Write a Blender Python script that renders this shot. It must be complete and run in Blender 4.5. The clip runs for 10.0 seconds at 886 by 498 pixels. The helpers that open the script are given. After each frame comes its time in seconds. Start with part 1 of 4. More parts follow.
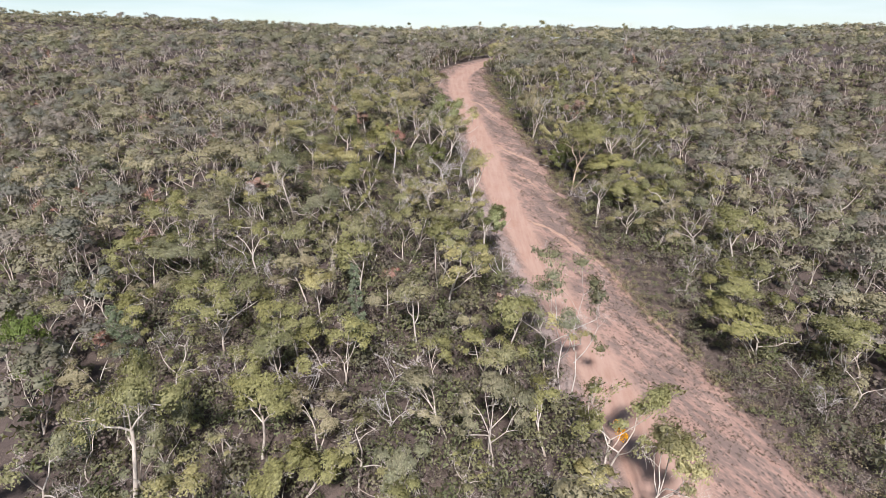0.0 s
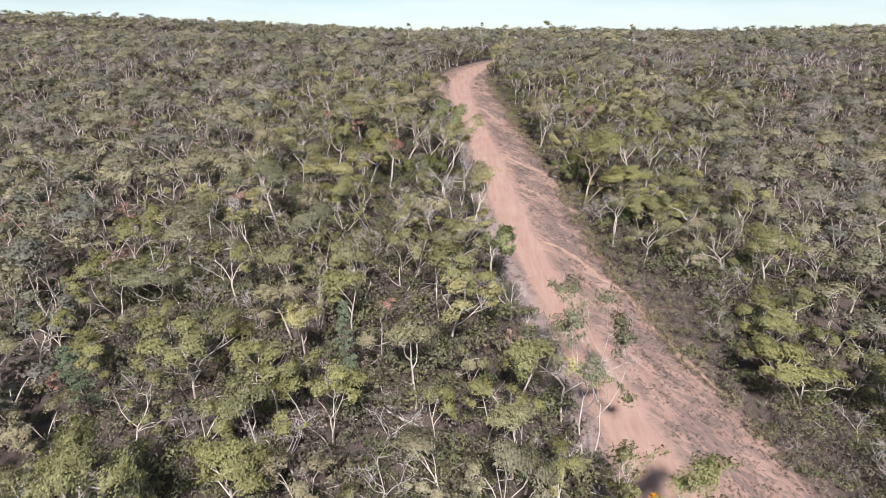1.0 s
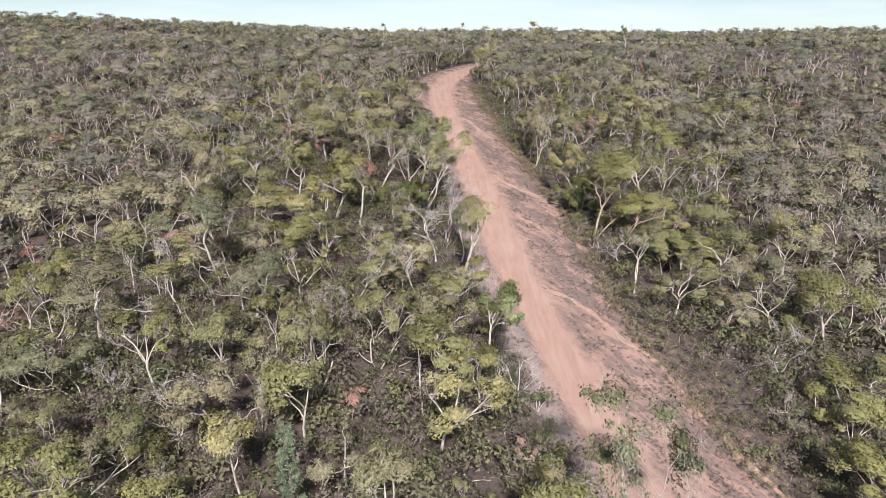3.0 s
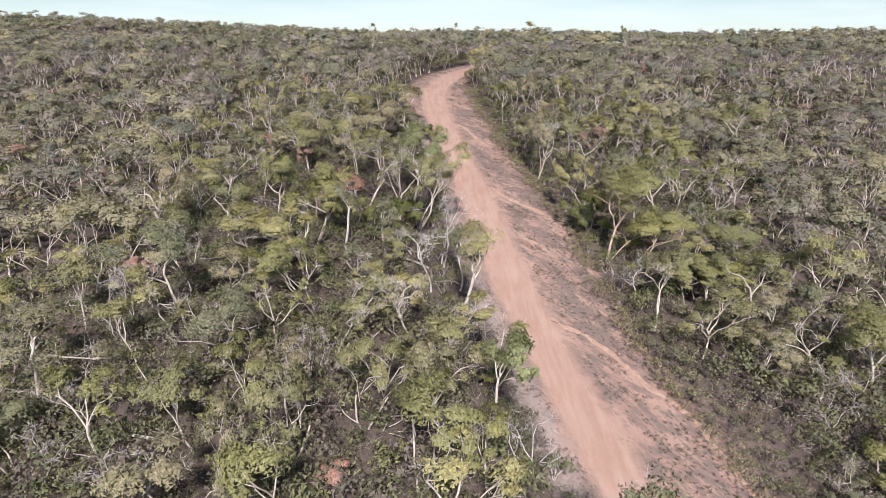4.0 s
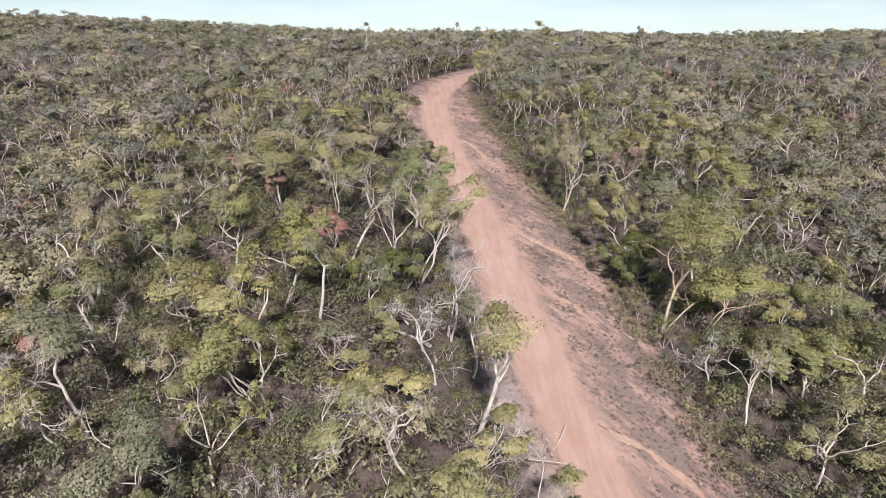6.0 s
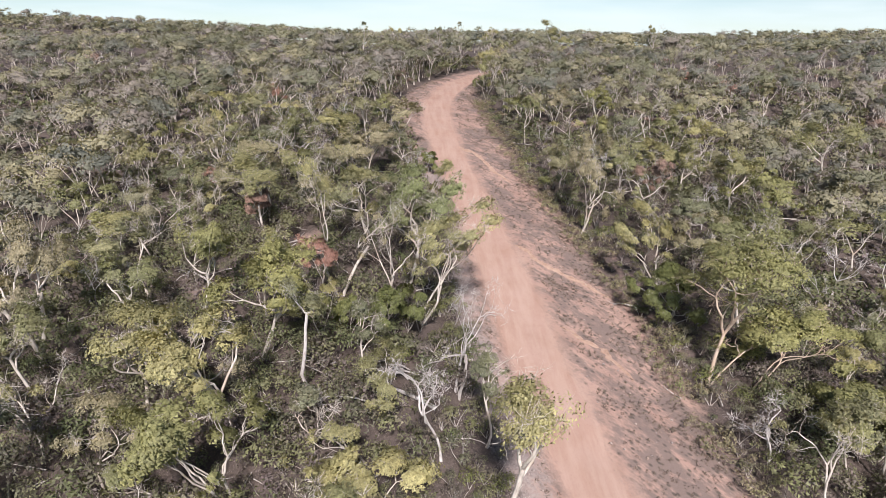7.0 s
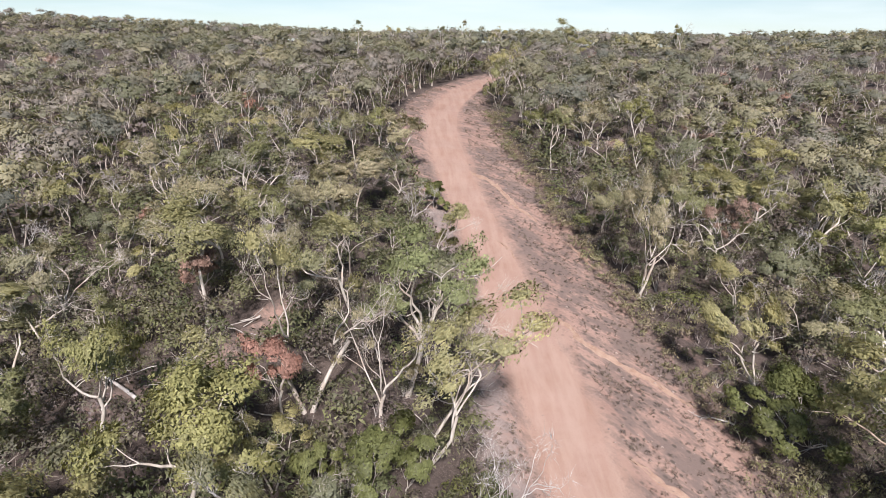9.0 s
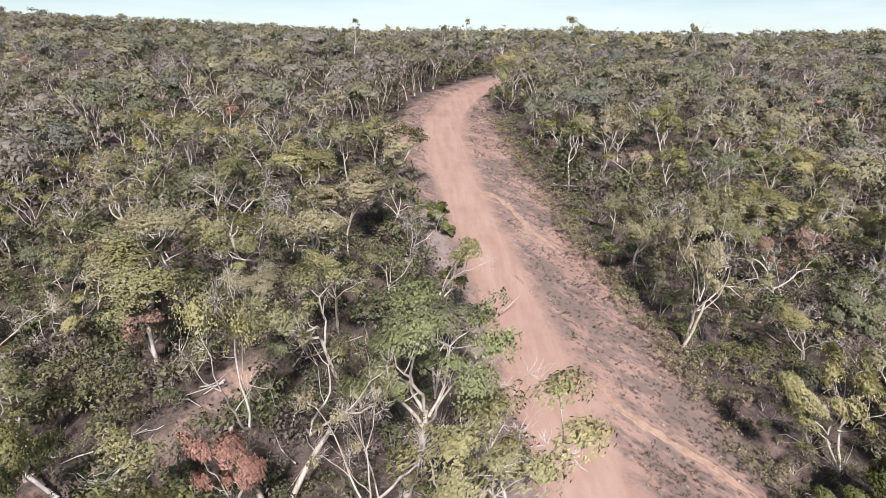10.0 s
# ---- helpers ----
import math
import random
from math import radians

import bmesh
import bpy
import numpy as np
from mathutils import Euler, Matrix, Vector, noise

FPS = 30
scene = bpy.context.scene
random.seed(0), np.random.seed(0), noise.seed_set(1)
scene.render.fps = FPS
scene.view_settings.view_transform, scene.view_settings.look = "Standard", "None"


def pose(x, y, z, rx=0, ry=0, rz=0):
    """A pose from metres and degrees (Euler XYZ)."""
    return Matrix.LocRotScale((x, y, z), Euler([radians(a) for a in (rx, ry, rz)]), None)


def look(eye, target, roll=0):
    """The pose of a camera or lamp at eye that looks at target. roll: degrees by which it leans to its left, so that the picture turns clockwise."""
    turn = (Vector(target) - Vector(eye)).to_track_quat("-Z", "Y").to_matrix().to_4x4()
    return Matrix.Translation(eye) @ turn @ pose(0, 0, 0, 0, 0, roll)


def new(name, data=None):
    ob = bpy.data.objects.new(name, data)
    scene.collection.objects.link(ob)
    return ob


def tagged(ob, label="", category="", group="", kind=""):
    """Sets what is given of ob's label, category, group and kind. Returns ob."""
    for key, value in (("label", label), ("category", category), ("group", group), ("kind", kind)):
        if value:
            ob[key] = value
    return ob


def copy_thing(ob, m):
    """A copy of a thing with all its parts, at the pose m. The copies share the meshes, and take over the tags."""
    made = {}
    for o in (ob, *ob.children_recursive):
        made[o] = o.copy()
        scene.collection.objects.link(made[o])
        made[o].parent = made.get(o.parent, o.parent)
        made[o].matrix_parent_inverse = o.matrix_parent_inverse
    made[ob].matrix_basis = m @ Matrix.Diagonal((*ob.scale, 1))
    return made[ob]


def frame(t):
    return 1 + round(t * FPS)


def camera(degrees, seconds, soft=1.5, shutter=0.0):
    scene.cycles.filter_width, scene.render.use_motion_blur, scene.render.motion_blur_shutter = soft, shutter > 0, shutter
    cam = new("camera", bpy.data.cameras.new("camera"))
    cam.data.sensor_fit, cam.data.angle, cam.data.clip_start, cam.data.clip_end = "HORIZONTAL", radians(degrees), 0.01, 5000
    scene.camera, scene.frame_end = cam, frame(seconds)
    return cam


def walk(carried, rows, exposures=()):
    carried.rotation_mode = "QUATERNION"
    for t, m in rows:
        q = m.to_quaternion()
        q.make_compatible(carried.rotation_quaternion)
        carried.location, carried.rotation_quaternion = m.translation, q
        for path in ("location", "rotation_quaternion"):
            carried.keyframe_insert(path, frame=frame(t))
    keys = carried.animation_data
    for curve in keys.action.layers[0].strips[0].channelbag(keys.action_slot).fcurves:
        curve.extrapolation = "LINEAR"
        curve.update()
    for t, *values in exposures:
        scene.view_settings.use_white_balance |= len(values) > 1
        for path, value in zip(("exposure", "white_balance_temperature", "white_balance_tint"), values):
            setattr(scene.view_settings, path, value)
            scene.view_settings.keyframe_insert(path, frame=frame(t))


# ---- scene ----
cam = camera(72.2, 10.0, soft=0.5)
METRES, EYE, TILT, LEAN, TURN = 62.0, 32.0, -19.5, 0.0, 0.0
ROWS = [
    (0.0, 0.0, 0.0, 0.0, 0.0, 0.0, -0.0),
    (0.5, -0.0013, 0.0475, 0.016, -0.0, 0.06, -0.03),
    (1.0, -0.0026, 0.0945, 0.0325, -0.0, 0.11, -0.05),
    (1.5, -0.0041, 0.1418, 0.0489, -0.0, 0.15, -0.05),
    (2.0, -0.0052, 0.1857, 0.0644, -0.02, 0.17, -0.06),
    (2.5, -0.0065, 0.2329, 0.0809, -1.04, 0.22, 0.25),
    (4.0, -0.0091, 0.3746, 0.1319, -2.79, 0.26, 0.76),
    (4.5, -0.0087, 0.4222, 0.1488, -2.96, 0.28, 0.78),
    (5.0, -0.0084, 0.4696, 0.1657, -2.99, 0.3, 0.75),
    (5.5, -0.0087, 0.517, 0.1824, -3.04, 0.31, 0.72),
    (7.0, -0.0089, 0.6599, 0.2322, -3.11, 0.33, 0.68),
    (7.5, -0.0084, 0.7068, 0.249, -3.1, 0.33, 0.67),
    (8.0, -0.0083, 0.7539, 0.2658, -3.11, 0.34, 0.65),
    (8.5, -0.0083, 0.801, 0.2824, -3.12, 0.35, 0.64),
    (9.0, -0.008, 0.8486, 0.2987, -3.13, 0.38, 0.64),
    (9.5, -0.0076, 0.896, 0.3153, -3.13, 0.37, 0.63),
    (10.0, -0.0073, 0.9431, 0.3322, -3.13, 0.34, 0.63),
]
walk(cam, [(t, pose(0, 0, EYE, TILT, LEAN, TURN) @ pose(METRES * x, METRES * y, METRES * z, 90 + pitch, roll, yaw)) for t, x, y, z, yaw, pitch, roll in ROWS])

# ---- light ----
world = bpy.data.worlds.new("sky")
scene.world = world
world.use_nodes = True
wn = world.node_tree
wn.nodes.clear()
sky = wn.nodes.new("ShaderNodeTexSky")
sky.sky_type = "NISHITA"
sky.sun_disc = False
SUN_UP, SUN_ROUND = 43.0, 180.0          # elevation; compass turn of the sun, clockwise from straight ahead
sky.sun_elevation, sky.sun_rotation = radians(SUN_UP), radians(SUN_ROUND)
sky.air_density, sky.dust_density, sky.ozone_density = 0.8, 0.1, 3.0
back = wn.nodes.new("ShaderNodeBackground")
back.inputs["Strength"].default_value = 0.05
wout = wn.nodes.new("ShaderNodeOutputWorld")
# thin high cloud and haze, thickest towards the horizon
way_out = wn.nodes.new("ShaderNodeTexCoord")
stretch = wn.nodes.new("ShaderNodeMapping")
stretch.inputs["Scale"].default_value = (2.0, 2.0, 16.0)
wisps = wn.nodes.new("ShaderNodeTexNoise")
wisps.inputs["Scale"].default_value, wisps.inputs["Detail"].default_value = 2.2, 5.0
veil = wn.nodes.new("ShaderNodeMapRange")
veil.inputs["From Min"].default_value, veil.inputs["From Max"].default_value = 0.35, 0.68
veil.inputs["To Min"].default_value, veil.inputs["To Max"].default_value = 0.35, 0.9
part_z = wn.nodes.new("ShaderNodeSeparateXYZ")
haze = wn.nodes.new("ShaderNodeMapRange")
haze.inputs["From Min"].default_value, haze.inputs["From Max"].default_value = 0.03, 0.45
haze.inputs["To Min"].default_value, haze.inputs["To Max"].default_value = 1.0, 0.15
both_veils = wn.nodes.new("ShaderNodeMath")
both_veils.operation = "MULTIPLY"
clouded = wn.nodes.new("ShaderNodeMix")
clouded.data_type = "RGBA"
clouded.inputs[7].default_value = (9.0, 10.2, 10.7, 1)
wn.links.new(way_out.outputs["Generated"], stretch.inputs["Vector"])
wn.links.new(stretch.outputs["Vector"], wisps.inputs["Vector"])
wn.links.new(wisps.outputs["Fac"], veil.inputs["Value"])
wn.links.new(way_out.outputs["Generated"], part_z.inputs["Vector"])
wn.links.new(part_z.outputs["Z"], haze.inputs["Value"])
wn.links.new(veil.outputs["Result"], both_veils.inputs[0])
wn.links.new(haze.outputs["Result"], both_veils.inputs[1])
wn.links.new(both_veils.outputs["Value"], clouded.inputs[0])
wn.links.new(sky.outputs["Color"], clouded.inputs[6])
wn.links.new(clouded.outputs[2], back.inputs["Color"])
wn.links.new(back.outputs["Background"], wout.inputs["Surface"])

sun = new("sun", bpy.data.lights.new("sun", "SUN"))
sun.data.energy, sun.data.angle, sun.data.color = 3.6, radians(6), (1.0, 0.95, 0.97)
_s = Vector((math.sin(radians(SUN_ROUND)) * math.cos(radians(SUN_UP)), math.cos(radians(SUN_ROUND)) * math.cos(radians(SUN_UP)), math.sin(radians(SUN_UP))))
sun.matrix_world = look(_s * 300, (0, 0, 0))
scene.view_settings.exposure = 1.01


# ---- materials ----
class Nodes:
    """A short way to write node trees."""

    def __init__(self, name, rough=0.8):
        self.mat = bpy.data.materials.new(name)
        self.mat.use_nodes = True
        self.t = self.mat.node_tree
        self.t.nodes.clear()
        self.out = self.t.nodes.new("ShaderNodeOutputMaterial")
        self.bsdf = self.t.nodes.new("ShaderNodeBsdfPrincipled")
        self.bsdf.inputs["Roughness"].default_value = rough
        self.bsdf.inputs["Specular IOR Level"].default_value = 0.25
        self.link(self.bsdf.outputs[0], self.out.inputs["Surface"])

    def link(self, a, b):
        self.t.links.new(a, b)

    def put(self, sock, v):
        if isinstance(v, bpy.types.NodeSocket):
            self.link(v, sock)
        else:
            sock.default_value = v

    def coord(self):
        return self.t.nodes.new("ShaderNodeTexCoord").outputs["Object"]

    def place(self):
        return self.t.nodes.new("ShaderNodeNewGeometry").outputs["Position"]

    def island(self):
        return self.t.nodes.new("ShaderNodeNewGeometry").outputs["Random Per Island"]

    def chance(self):
        return self.t.nodes.new("ShaderNodeObjectInfo").outputs["Random"]

    def attr(self, name):
        n = self.t.nodes.new("ShaderNodeAttribute")
        n.attribute_name = name
        return n.outputs["Fac"]

    def noise(self, vec, scale, detail=4.0, rough=0.6, warp=0.0):
        n = self.t.nodes.new("ShaderNodeTexNoise")
        self.put(n.inputs["Vector"], vec)
        n.inputs["Scale"].default_value, n.inputs["Detail"].default_value = scale, detail
        n.inputs["Roughness"].default_value, n.inputs["Distortion"].default_value = rough, warp
        return n.outputs["Fac"]

    def cells(self, vec, scale):
        n = self.t.nodes.new("ShaderNodeTexVoronoi")
        self.put(n.inputs["Vector"], vec)
        n.inputs["Scale"].default_value = scale
        return n.outputs["Distance"], n.outputs["Color"]

    def scaled(self, vec, s):
        n = self.t.nodes.new("ShaderNodeMapping")
        self.put(n.inputs["Vector"], vec)
        n.inputs["Scale"].default_value = s
        return n.outputs[0]

    def turned(self, vec, degrees, s):
        n = self.t.nodes.new("ShaderNodeMapping")
        self.put(n.inputs["Vector"], vec)
        n.inputs["Rotation"].default_value = (0, 0, radians(degrees))
        return self.scaled(n.outputs[0], s)

    def math(self, op, a, b=0.0, clamp=False):
        n = self.t.nodes.new("ShaderNodeMath")
        n.operation, n.use_clamp = op, clamp
        self.put(n.inputs[0], a)
        self.put(n.inputs[1], b)
        return n.outputs[0]

    def ramp(self, f, stops, ease="LINEAR"):
        n = self.t.nodes.new("ShaderNodeValToRGB")
        n.color_ramp.interpolation = ease
        e = n.color_ramp.elements
        while len(e) < len(stops):
            e.new(0.5)
        for k, (at, c) in zip(e, stops):
            k.position = at
            k.color = (c, c, c, 1) if isinstance(c, (int, float)) else (*c, 1)
        self.put(n.inputs[0], f)
        return n.outputs[0]

    def mix(self, f, a, b, how="MIX"):
        n = self.t.nodes.new("ShaderNodeMix")
        n.data_type, n.blend_type = "RGBA", how
        self.put(n.inputs[0], f)
        for sock, v in ((n.inputs[6], a), (n.inputs[7], b)):
            self.put(sock, v if isinstance(v, bpy.types.NodeSocket) else (*v, 1))
        return n.outputs[2]

    def bump(self, h, strength, dist=0.02, under=None):
        n = self.t.nodes.new("ShaderNodeBump")
        n.inputs["Strength"].default_value, n.inputs["Distance"].default_value = strength, dist
        self.link(h, n.inputs["Height"])
        if under is not None:
            self.link(under, n.inputs["Normal"])
        self.last = n.outputs[0]
        self.link(self.last, self.bsdf.inputs["Normal"])
        return self.last

    def colour(self, c):
        self.put(self.bsdf.inputs["Base Color"], c if isinstance(c, bpy.types.NodeSocket) else (*c, 1))
        return self


def leaf_material(name, stops, rough=0.55, glow=0.33, vary=0.30):
    """Leaves: tone by tree, then by clump and leaf; thin, so that light passes."""
    n = Nodes(name, rough)
    tone = n.math("FRACT", n.math("ADD", n.attr("tint"), n.chance()))
    base = n.ramp(tone, stops)
    leafy = n.ramp(n.island(), [(0.0, 1.0 - vary), (0.5, 0.98), (1.0, 1.0 + 1.15 * vary)])
    big = n.ramp(n.noise(n.place(), 0.35, 2.0), [(0.3, 0.85), (0.7, 1.18)])
    col = n.mix(1.0, n.mix(1.0, base, leafy, "MULTIPLY"), big, "MULTIPLY")
    spray = n.noise(n.place(), 7.0, 3.0, 0.75)
    col = n.mix(1.0, col, n.ramp(spray, [(0.34, 0.80), (0.5, 1.0), (0.66, 1.22)]), "MULTIPLY")
    n.colour(col)
    n.bsdf.inputs["Specular IOR Level"].default_value = 0.22
    thin = n.t.nodes.new("ShaderNodeBsdfTranslucent")
    n.link(n.mix(1.0, col, (1.25, 1.2, 0.7), "MULTIPLY"), thin.inputs["Color"])
    both = n.t.nodes.new("ShaderNodeMixShader")
    both.inputs[0].default_value = glow
    n.link(n.bsdf.outputs[0], both.inputs[1])
    n.link(thin.outputs[0], both.inputs[2])
    n.link(both.outputs[0], n.out.inputs["Surface"])
    return n.mat


def bark_material(name, pale, mid, dark, brown):
    n = Nodes(name, 0.75)
    p = n.place()
    along = n.scaled(p, (3.0, 3.0, 0.7))
    streak = n.noise(along, 2.2, 5.0, 0.65)
    patch = n.noise(p, 0.9, 3.0)
    c = n.ramp(streak, [(0.3, dark), (0.45, mid), (0.62, pale)])
    c = n.mix(n.ramp(patch, [(0.52, 0.0), (0.68, 0.75)]), c, brown)
    c = n.mix(n.math("MULTIPLY", n.chance(), 0.35), c, mid)
    n.colour(c)
    n.bump(n.noise(along, 9.0, 4.0), 0.5, 0.02)
    return n.mat


M_BARK = bark_material("pale_gum_bark", (0.645, 0.578, 0.505), (0.474, 0.411, 0.353), (0.252, 0.216, 0.181), (0.403, 0.304, 0.228))
M_CREAM = bark_material("cream_gum_bark", (0.580, 0.470, 0.370), (0.460, 0.353, 0.266), (0.270, 0.206, 0.162), (0.420, 0.294, 0.209))
M_TWIG = bark_material("grey_twig_bark", (0.58, 0.53, 0.48), (0.42, 0.37, 0.33), (0.22, 0.19, 0.17), (0.34, 0.27, 0.21))
M_DEAD = bark_material("bleached_dead_wood", (0.626, 0.578, 0.538), (0.452, 0.408, 0.378), (0.226, 0.153, 0.143), (0.313, 0.264, 0.227))
M_ROUGH = bark_material("dark_fibrous_bark", (0.26, 0.21, 0.18), (0.15, 0.12, 0.10), (0.07, 0.055, 0.05), (0.20, 0.15, 0.12))
M_LEAF = leaf_material("gum_leaves", [(0.0, (0.281, 0.261, 0.133)), (0.2, (0.390, 0.348, 0.170)), (0.4, (0.185, 0.189, 0.121)),
                                      (0.6, (0.330, 0.284, 0.187)), (0.8, (0.209, 0.210, 0.104)), (1.0, (0.281, 0.261, 0.133))])
# gum leaves with distance haze put into the colour: greyer and bluer
M_HAZED_LEAF = leaf_material("far_gum_leaves", [(0.0, (0.245, 0.227, 0.152)), (0.2, (0.339, 0.302, 0.192)), (0.4, (0.161, 0.164, 0.134)),
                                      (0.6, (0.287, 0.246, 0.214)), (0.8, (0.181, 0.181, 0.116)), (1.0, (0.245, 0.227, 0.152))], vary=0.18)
M_GOLD = leaf_material("yellow_olive_gum_leaves", [(0.0, (0.278, 0.263, 0.112)), (0.5, (0.246, 0.239, 0.112)), (1.0, (0.278, 0.263, 0.112))])
M_DEEP = leaf_material("dense_green_gum_leaves", [(0.0, (0.195, 0.219, 0.112)), (0.5, (0.225, 0.237, 0.117)), (1.0, (0.195, 0.219, 0.112))])
M_DRY = leaf_material("dried_pink_brown_leaves", [(0.0, (0.32, 0.17, 0.13)), (0.5, (0.28, 0.20, 0.16)), (1.0, (0.34, 0.18, 0.13))], glow=0.2)
M_ORANGE = leaf_material("orange_dying_leaves", [(0.0, (0.72, 0.36, 0.02)), (0.5, (0.78, 0.42, 0.02)), (1.0, (0.72, 0.36, 0.02))], glow=0.3)
M_SHRUB = leaf_material("shrub_leaves", [(0.0, (0.128, 0.139, 0.074)), (0.15, (0.195, 0.187, 0.101)), (0.3, (0.139, 0.136, 0.094)), (0.45, (0.185, 0.144, 0.133)),
                                         (0.6, (0.201, 0.207, 0.094)), (0.75, (0.167, 0.127, 0.128)), (0.88, (0.162, 0.174, 0.084)), (1.0, (0.128, 0.139, 0.074))], vary=0.3)
M_BUSH = leaf_material("bushy_young_leaves", [(0.0, (0.150, 0.161, 0.063)), (0.5, (0.181, 0.182, 0.069)), (1.0, (0.150, 0.161, 0.063))])
M_PINE = leaf_material("pine_needles", [(0.0, (0.19, 0.215, 0.14)), (0.5, (0.15, 0.18, 0.11)), (1.0, (0.19, 0.215, 0.14))], glow=0.2)
M_HEATH = leaf_material("dry_heath_tufts", [(0.0, (0.165, 0.118, 0.096)), (0.4, (0.20, 0.158, 0.128)), (0.7, (0.155, 0.125, 0.088)), (1.0, (0.165, 0.118, 0.096))], glow=0.15)
M_FRINGE = leaf_material("mixed_heath_leaves", [(0.0, (0.213, 0.199, 0.100)), (0.25, (0.264, 0.217, 0.141)), (0.5, (0.188, 0.194, 0.088)), (0.75, (0.251, 0.194, 0.141)), (1.0, (0.213, 0.199, 0.100))], glow=0.2, vary=0.3)
M_GREEN = leaf_material("fresh_green_leaves", [(0.0, (0.13, 0.185, 0.050)), (0.5, (0.16, 0.20, 0.055)), (1.0, (0.13, 0.185, 0.050))])


def earth_material(name):
    """Forest litter, stony pink verge, sandy wheel lane and the raw orange washouts, blended by the lie of the track."""
    n = Nodes(name, 0.95)
    n.bsdf.inputs["Specular IOR Level"].default_value = 0.1
    p = n.place()
    fine = n.noise(p, 9.0, 6.0, 0.7)
    mid = n.noise(p, 1.3, 5.0, 0.65)
    wide = n.noise(p, 0.22, 4.0)
    grit_d, grit_c = n.cells(p, 7.0)
    litter = n.mix(n.ramp(mid, [(0.35, 0.0), (0.65, 1.0)]), (0.056, 0.043, 0.037), (0.105, 0.080, 0.068))
    litter = n.mix(n.ramp(fine, [(0.45, 0.0), (0.72, 0.8)]), litter, (0.160, 0.128, 0.112))
    fleck_d, fleck_c = n.cells(n.scaled(p, (1.0, 2.2, 1.0)), 11.0)
    litter = n.mix(n.ramp(fleck_d, [(0.15, 0.85), (0.33, 0.0)]), litter, n.mix(mid, (0.30, 0.24, 0.20), (0.16, 0.11, 0.085)))
    litter = n.mix(n.ramp(wide, [(0.5, 0.0), (0.7, 0.5)]), litter, (0.055, 0.042, 0.042))
    slant = n.turned(p, -34, (1.0, 0.30, 1.0))
    verge = n.mix(n.ramp(n.noise(slant, 0.8, 4.0, 0.6), [(0.35, 0.0), (0.65, 1.0)]), (0.290, 0.185, 0.148), (0.372, 0.245, 0.195))
    verge = n.mix(n.ramp(fine, [(0.50, 0.0), (0.66, 0.6)]), verge, (0.215, 0.145, 0.120))
    verge = n.mix(n.ramp(grit_d, [(0.0, 0.6), (0.20, 0.0)]), verge, (0.470, 0.350, 0.295))
    bands = n.noise(slant, 0.45, 5.0, 0.65)
    streaks = n.math("ADD", n.noise(slant, 2.0, 7.0, 0.75), n.math("MULTIPLY", n.math("SUBTRACT", bands, 0.5), 0.7))
    verge = n.mix(n.ramp(streaks, [(0.41, 0.0), (0.55, 0.85)]), verge, n.mix(fine, (0.095, 0.075, 0.066), (0.225, 0.170, 0.148)))
    speck_d, speck_c = n.cells(n.turned(p, -34, (1.0, 0.6, 1.0)), 3.4)
    speck = n.math("MULTIPLY", n.ramp(speck_d, [(0.16, 1.0), (0.34, 0.0)]), n.ramp(bands, [(0.34, 0.15), (0.54, 0.95)]))
    verge = n.mix(speck, verge, n.mix(mid, (0.070, 0.055, 0.047), (0.120, 0.098, 0.080)))
    sand = n.mix(n.ramp(n.noise(p, 0.55, 4.0, 0.55), [(0.35, 0.0), (0.65, 1.0)]), (0.325, 0.202, 0.153), (0.362, 0.238, 0.190))
    sand = n.mix(n.ramp(n.noise(p, 4.0, 5.0), [(0.5, 0.0), (0.75, 0.35)]), sand, (0.280, 0.170, 0.127))
    wheel = n.noise(n.scaled(p, (1.6, 0.10, 1.0)), 1.2, 4.0, 0.6)
    sand = n.mix(n.ramp(wheel, [(0.40, 0.0), (0.62, 0.55)]), sand, (0.418, 0.294, 0.236))
    sand = n.mix(n.ramp(n.noise(p, 22.0, 4.0, 0.7), [(0.54, 0.0), (0.70, 0.75)]), sand, (0.270, 0.175, 0.130))
    wob = n.math("MULTIPLY", n.math("SUBTRACT", n.math("ADD", n.math("MULTIPLY", fine, 0.45), n.math("MULTIPLY", mid, 0.55)), 0.5), 1.5)

    def edge(name, soft=0.12):
        return n.ramp(n.math("ADD", n.attr(name), wob), [(0.5 - soft, 0.0), (0.5 + soft, 1.0)])
    c = n.mix(edge("verge", 0.2), litter, verge)
    c = n.mix(edge("lane", 0.3), c, sand)
    c = n.mix(edge("rut", 0.2), c, n.mix(mid, (0.42, 0.23, 0.14), (0.52, 0.32, 0.21)))
    c = n.mix(edge("grey", 0.25), c, n.mix(fine, (0.17, 0.135, 0.12), (0.40, 0.33, 0.30)))
    n.colour(c)
    b = n.bump(n.noise(p, 14.0, 5.0, 0.7), 0.45, 0.03)
    n.bump(n.noise(p, 2.2, 4.0), 0.15, 0.05, b)
    return n.mat


M_EARTH = earth_material("earth")


def clay_material():
    n = Nodes("raw_orange_clay", 0.95)
    p = n.place()
    c = n.mix(n.ramp(n.noise(p, 3.0, 6.0, 0.7), [(0.35, 0.0), (0.65, 1.0)]), (0.30, 0.188, 0.135), (0.40, 0.275, 0.208))
    n.colour(c)
    n.bump(n.noise(p, 12.0, 5.0, 0.7), 0.7, 0.04)
    return n.mat


M_CLAY = clay_material()


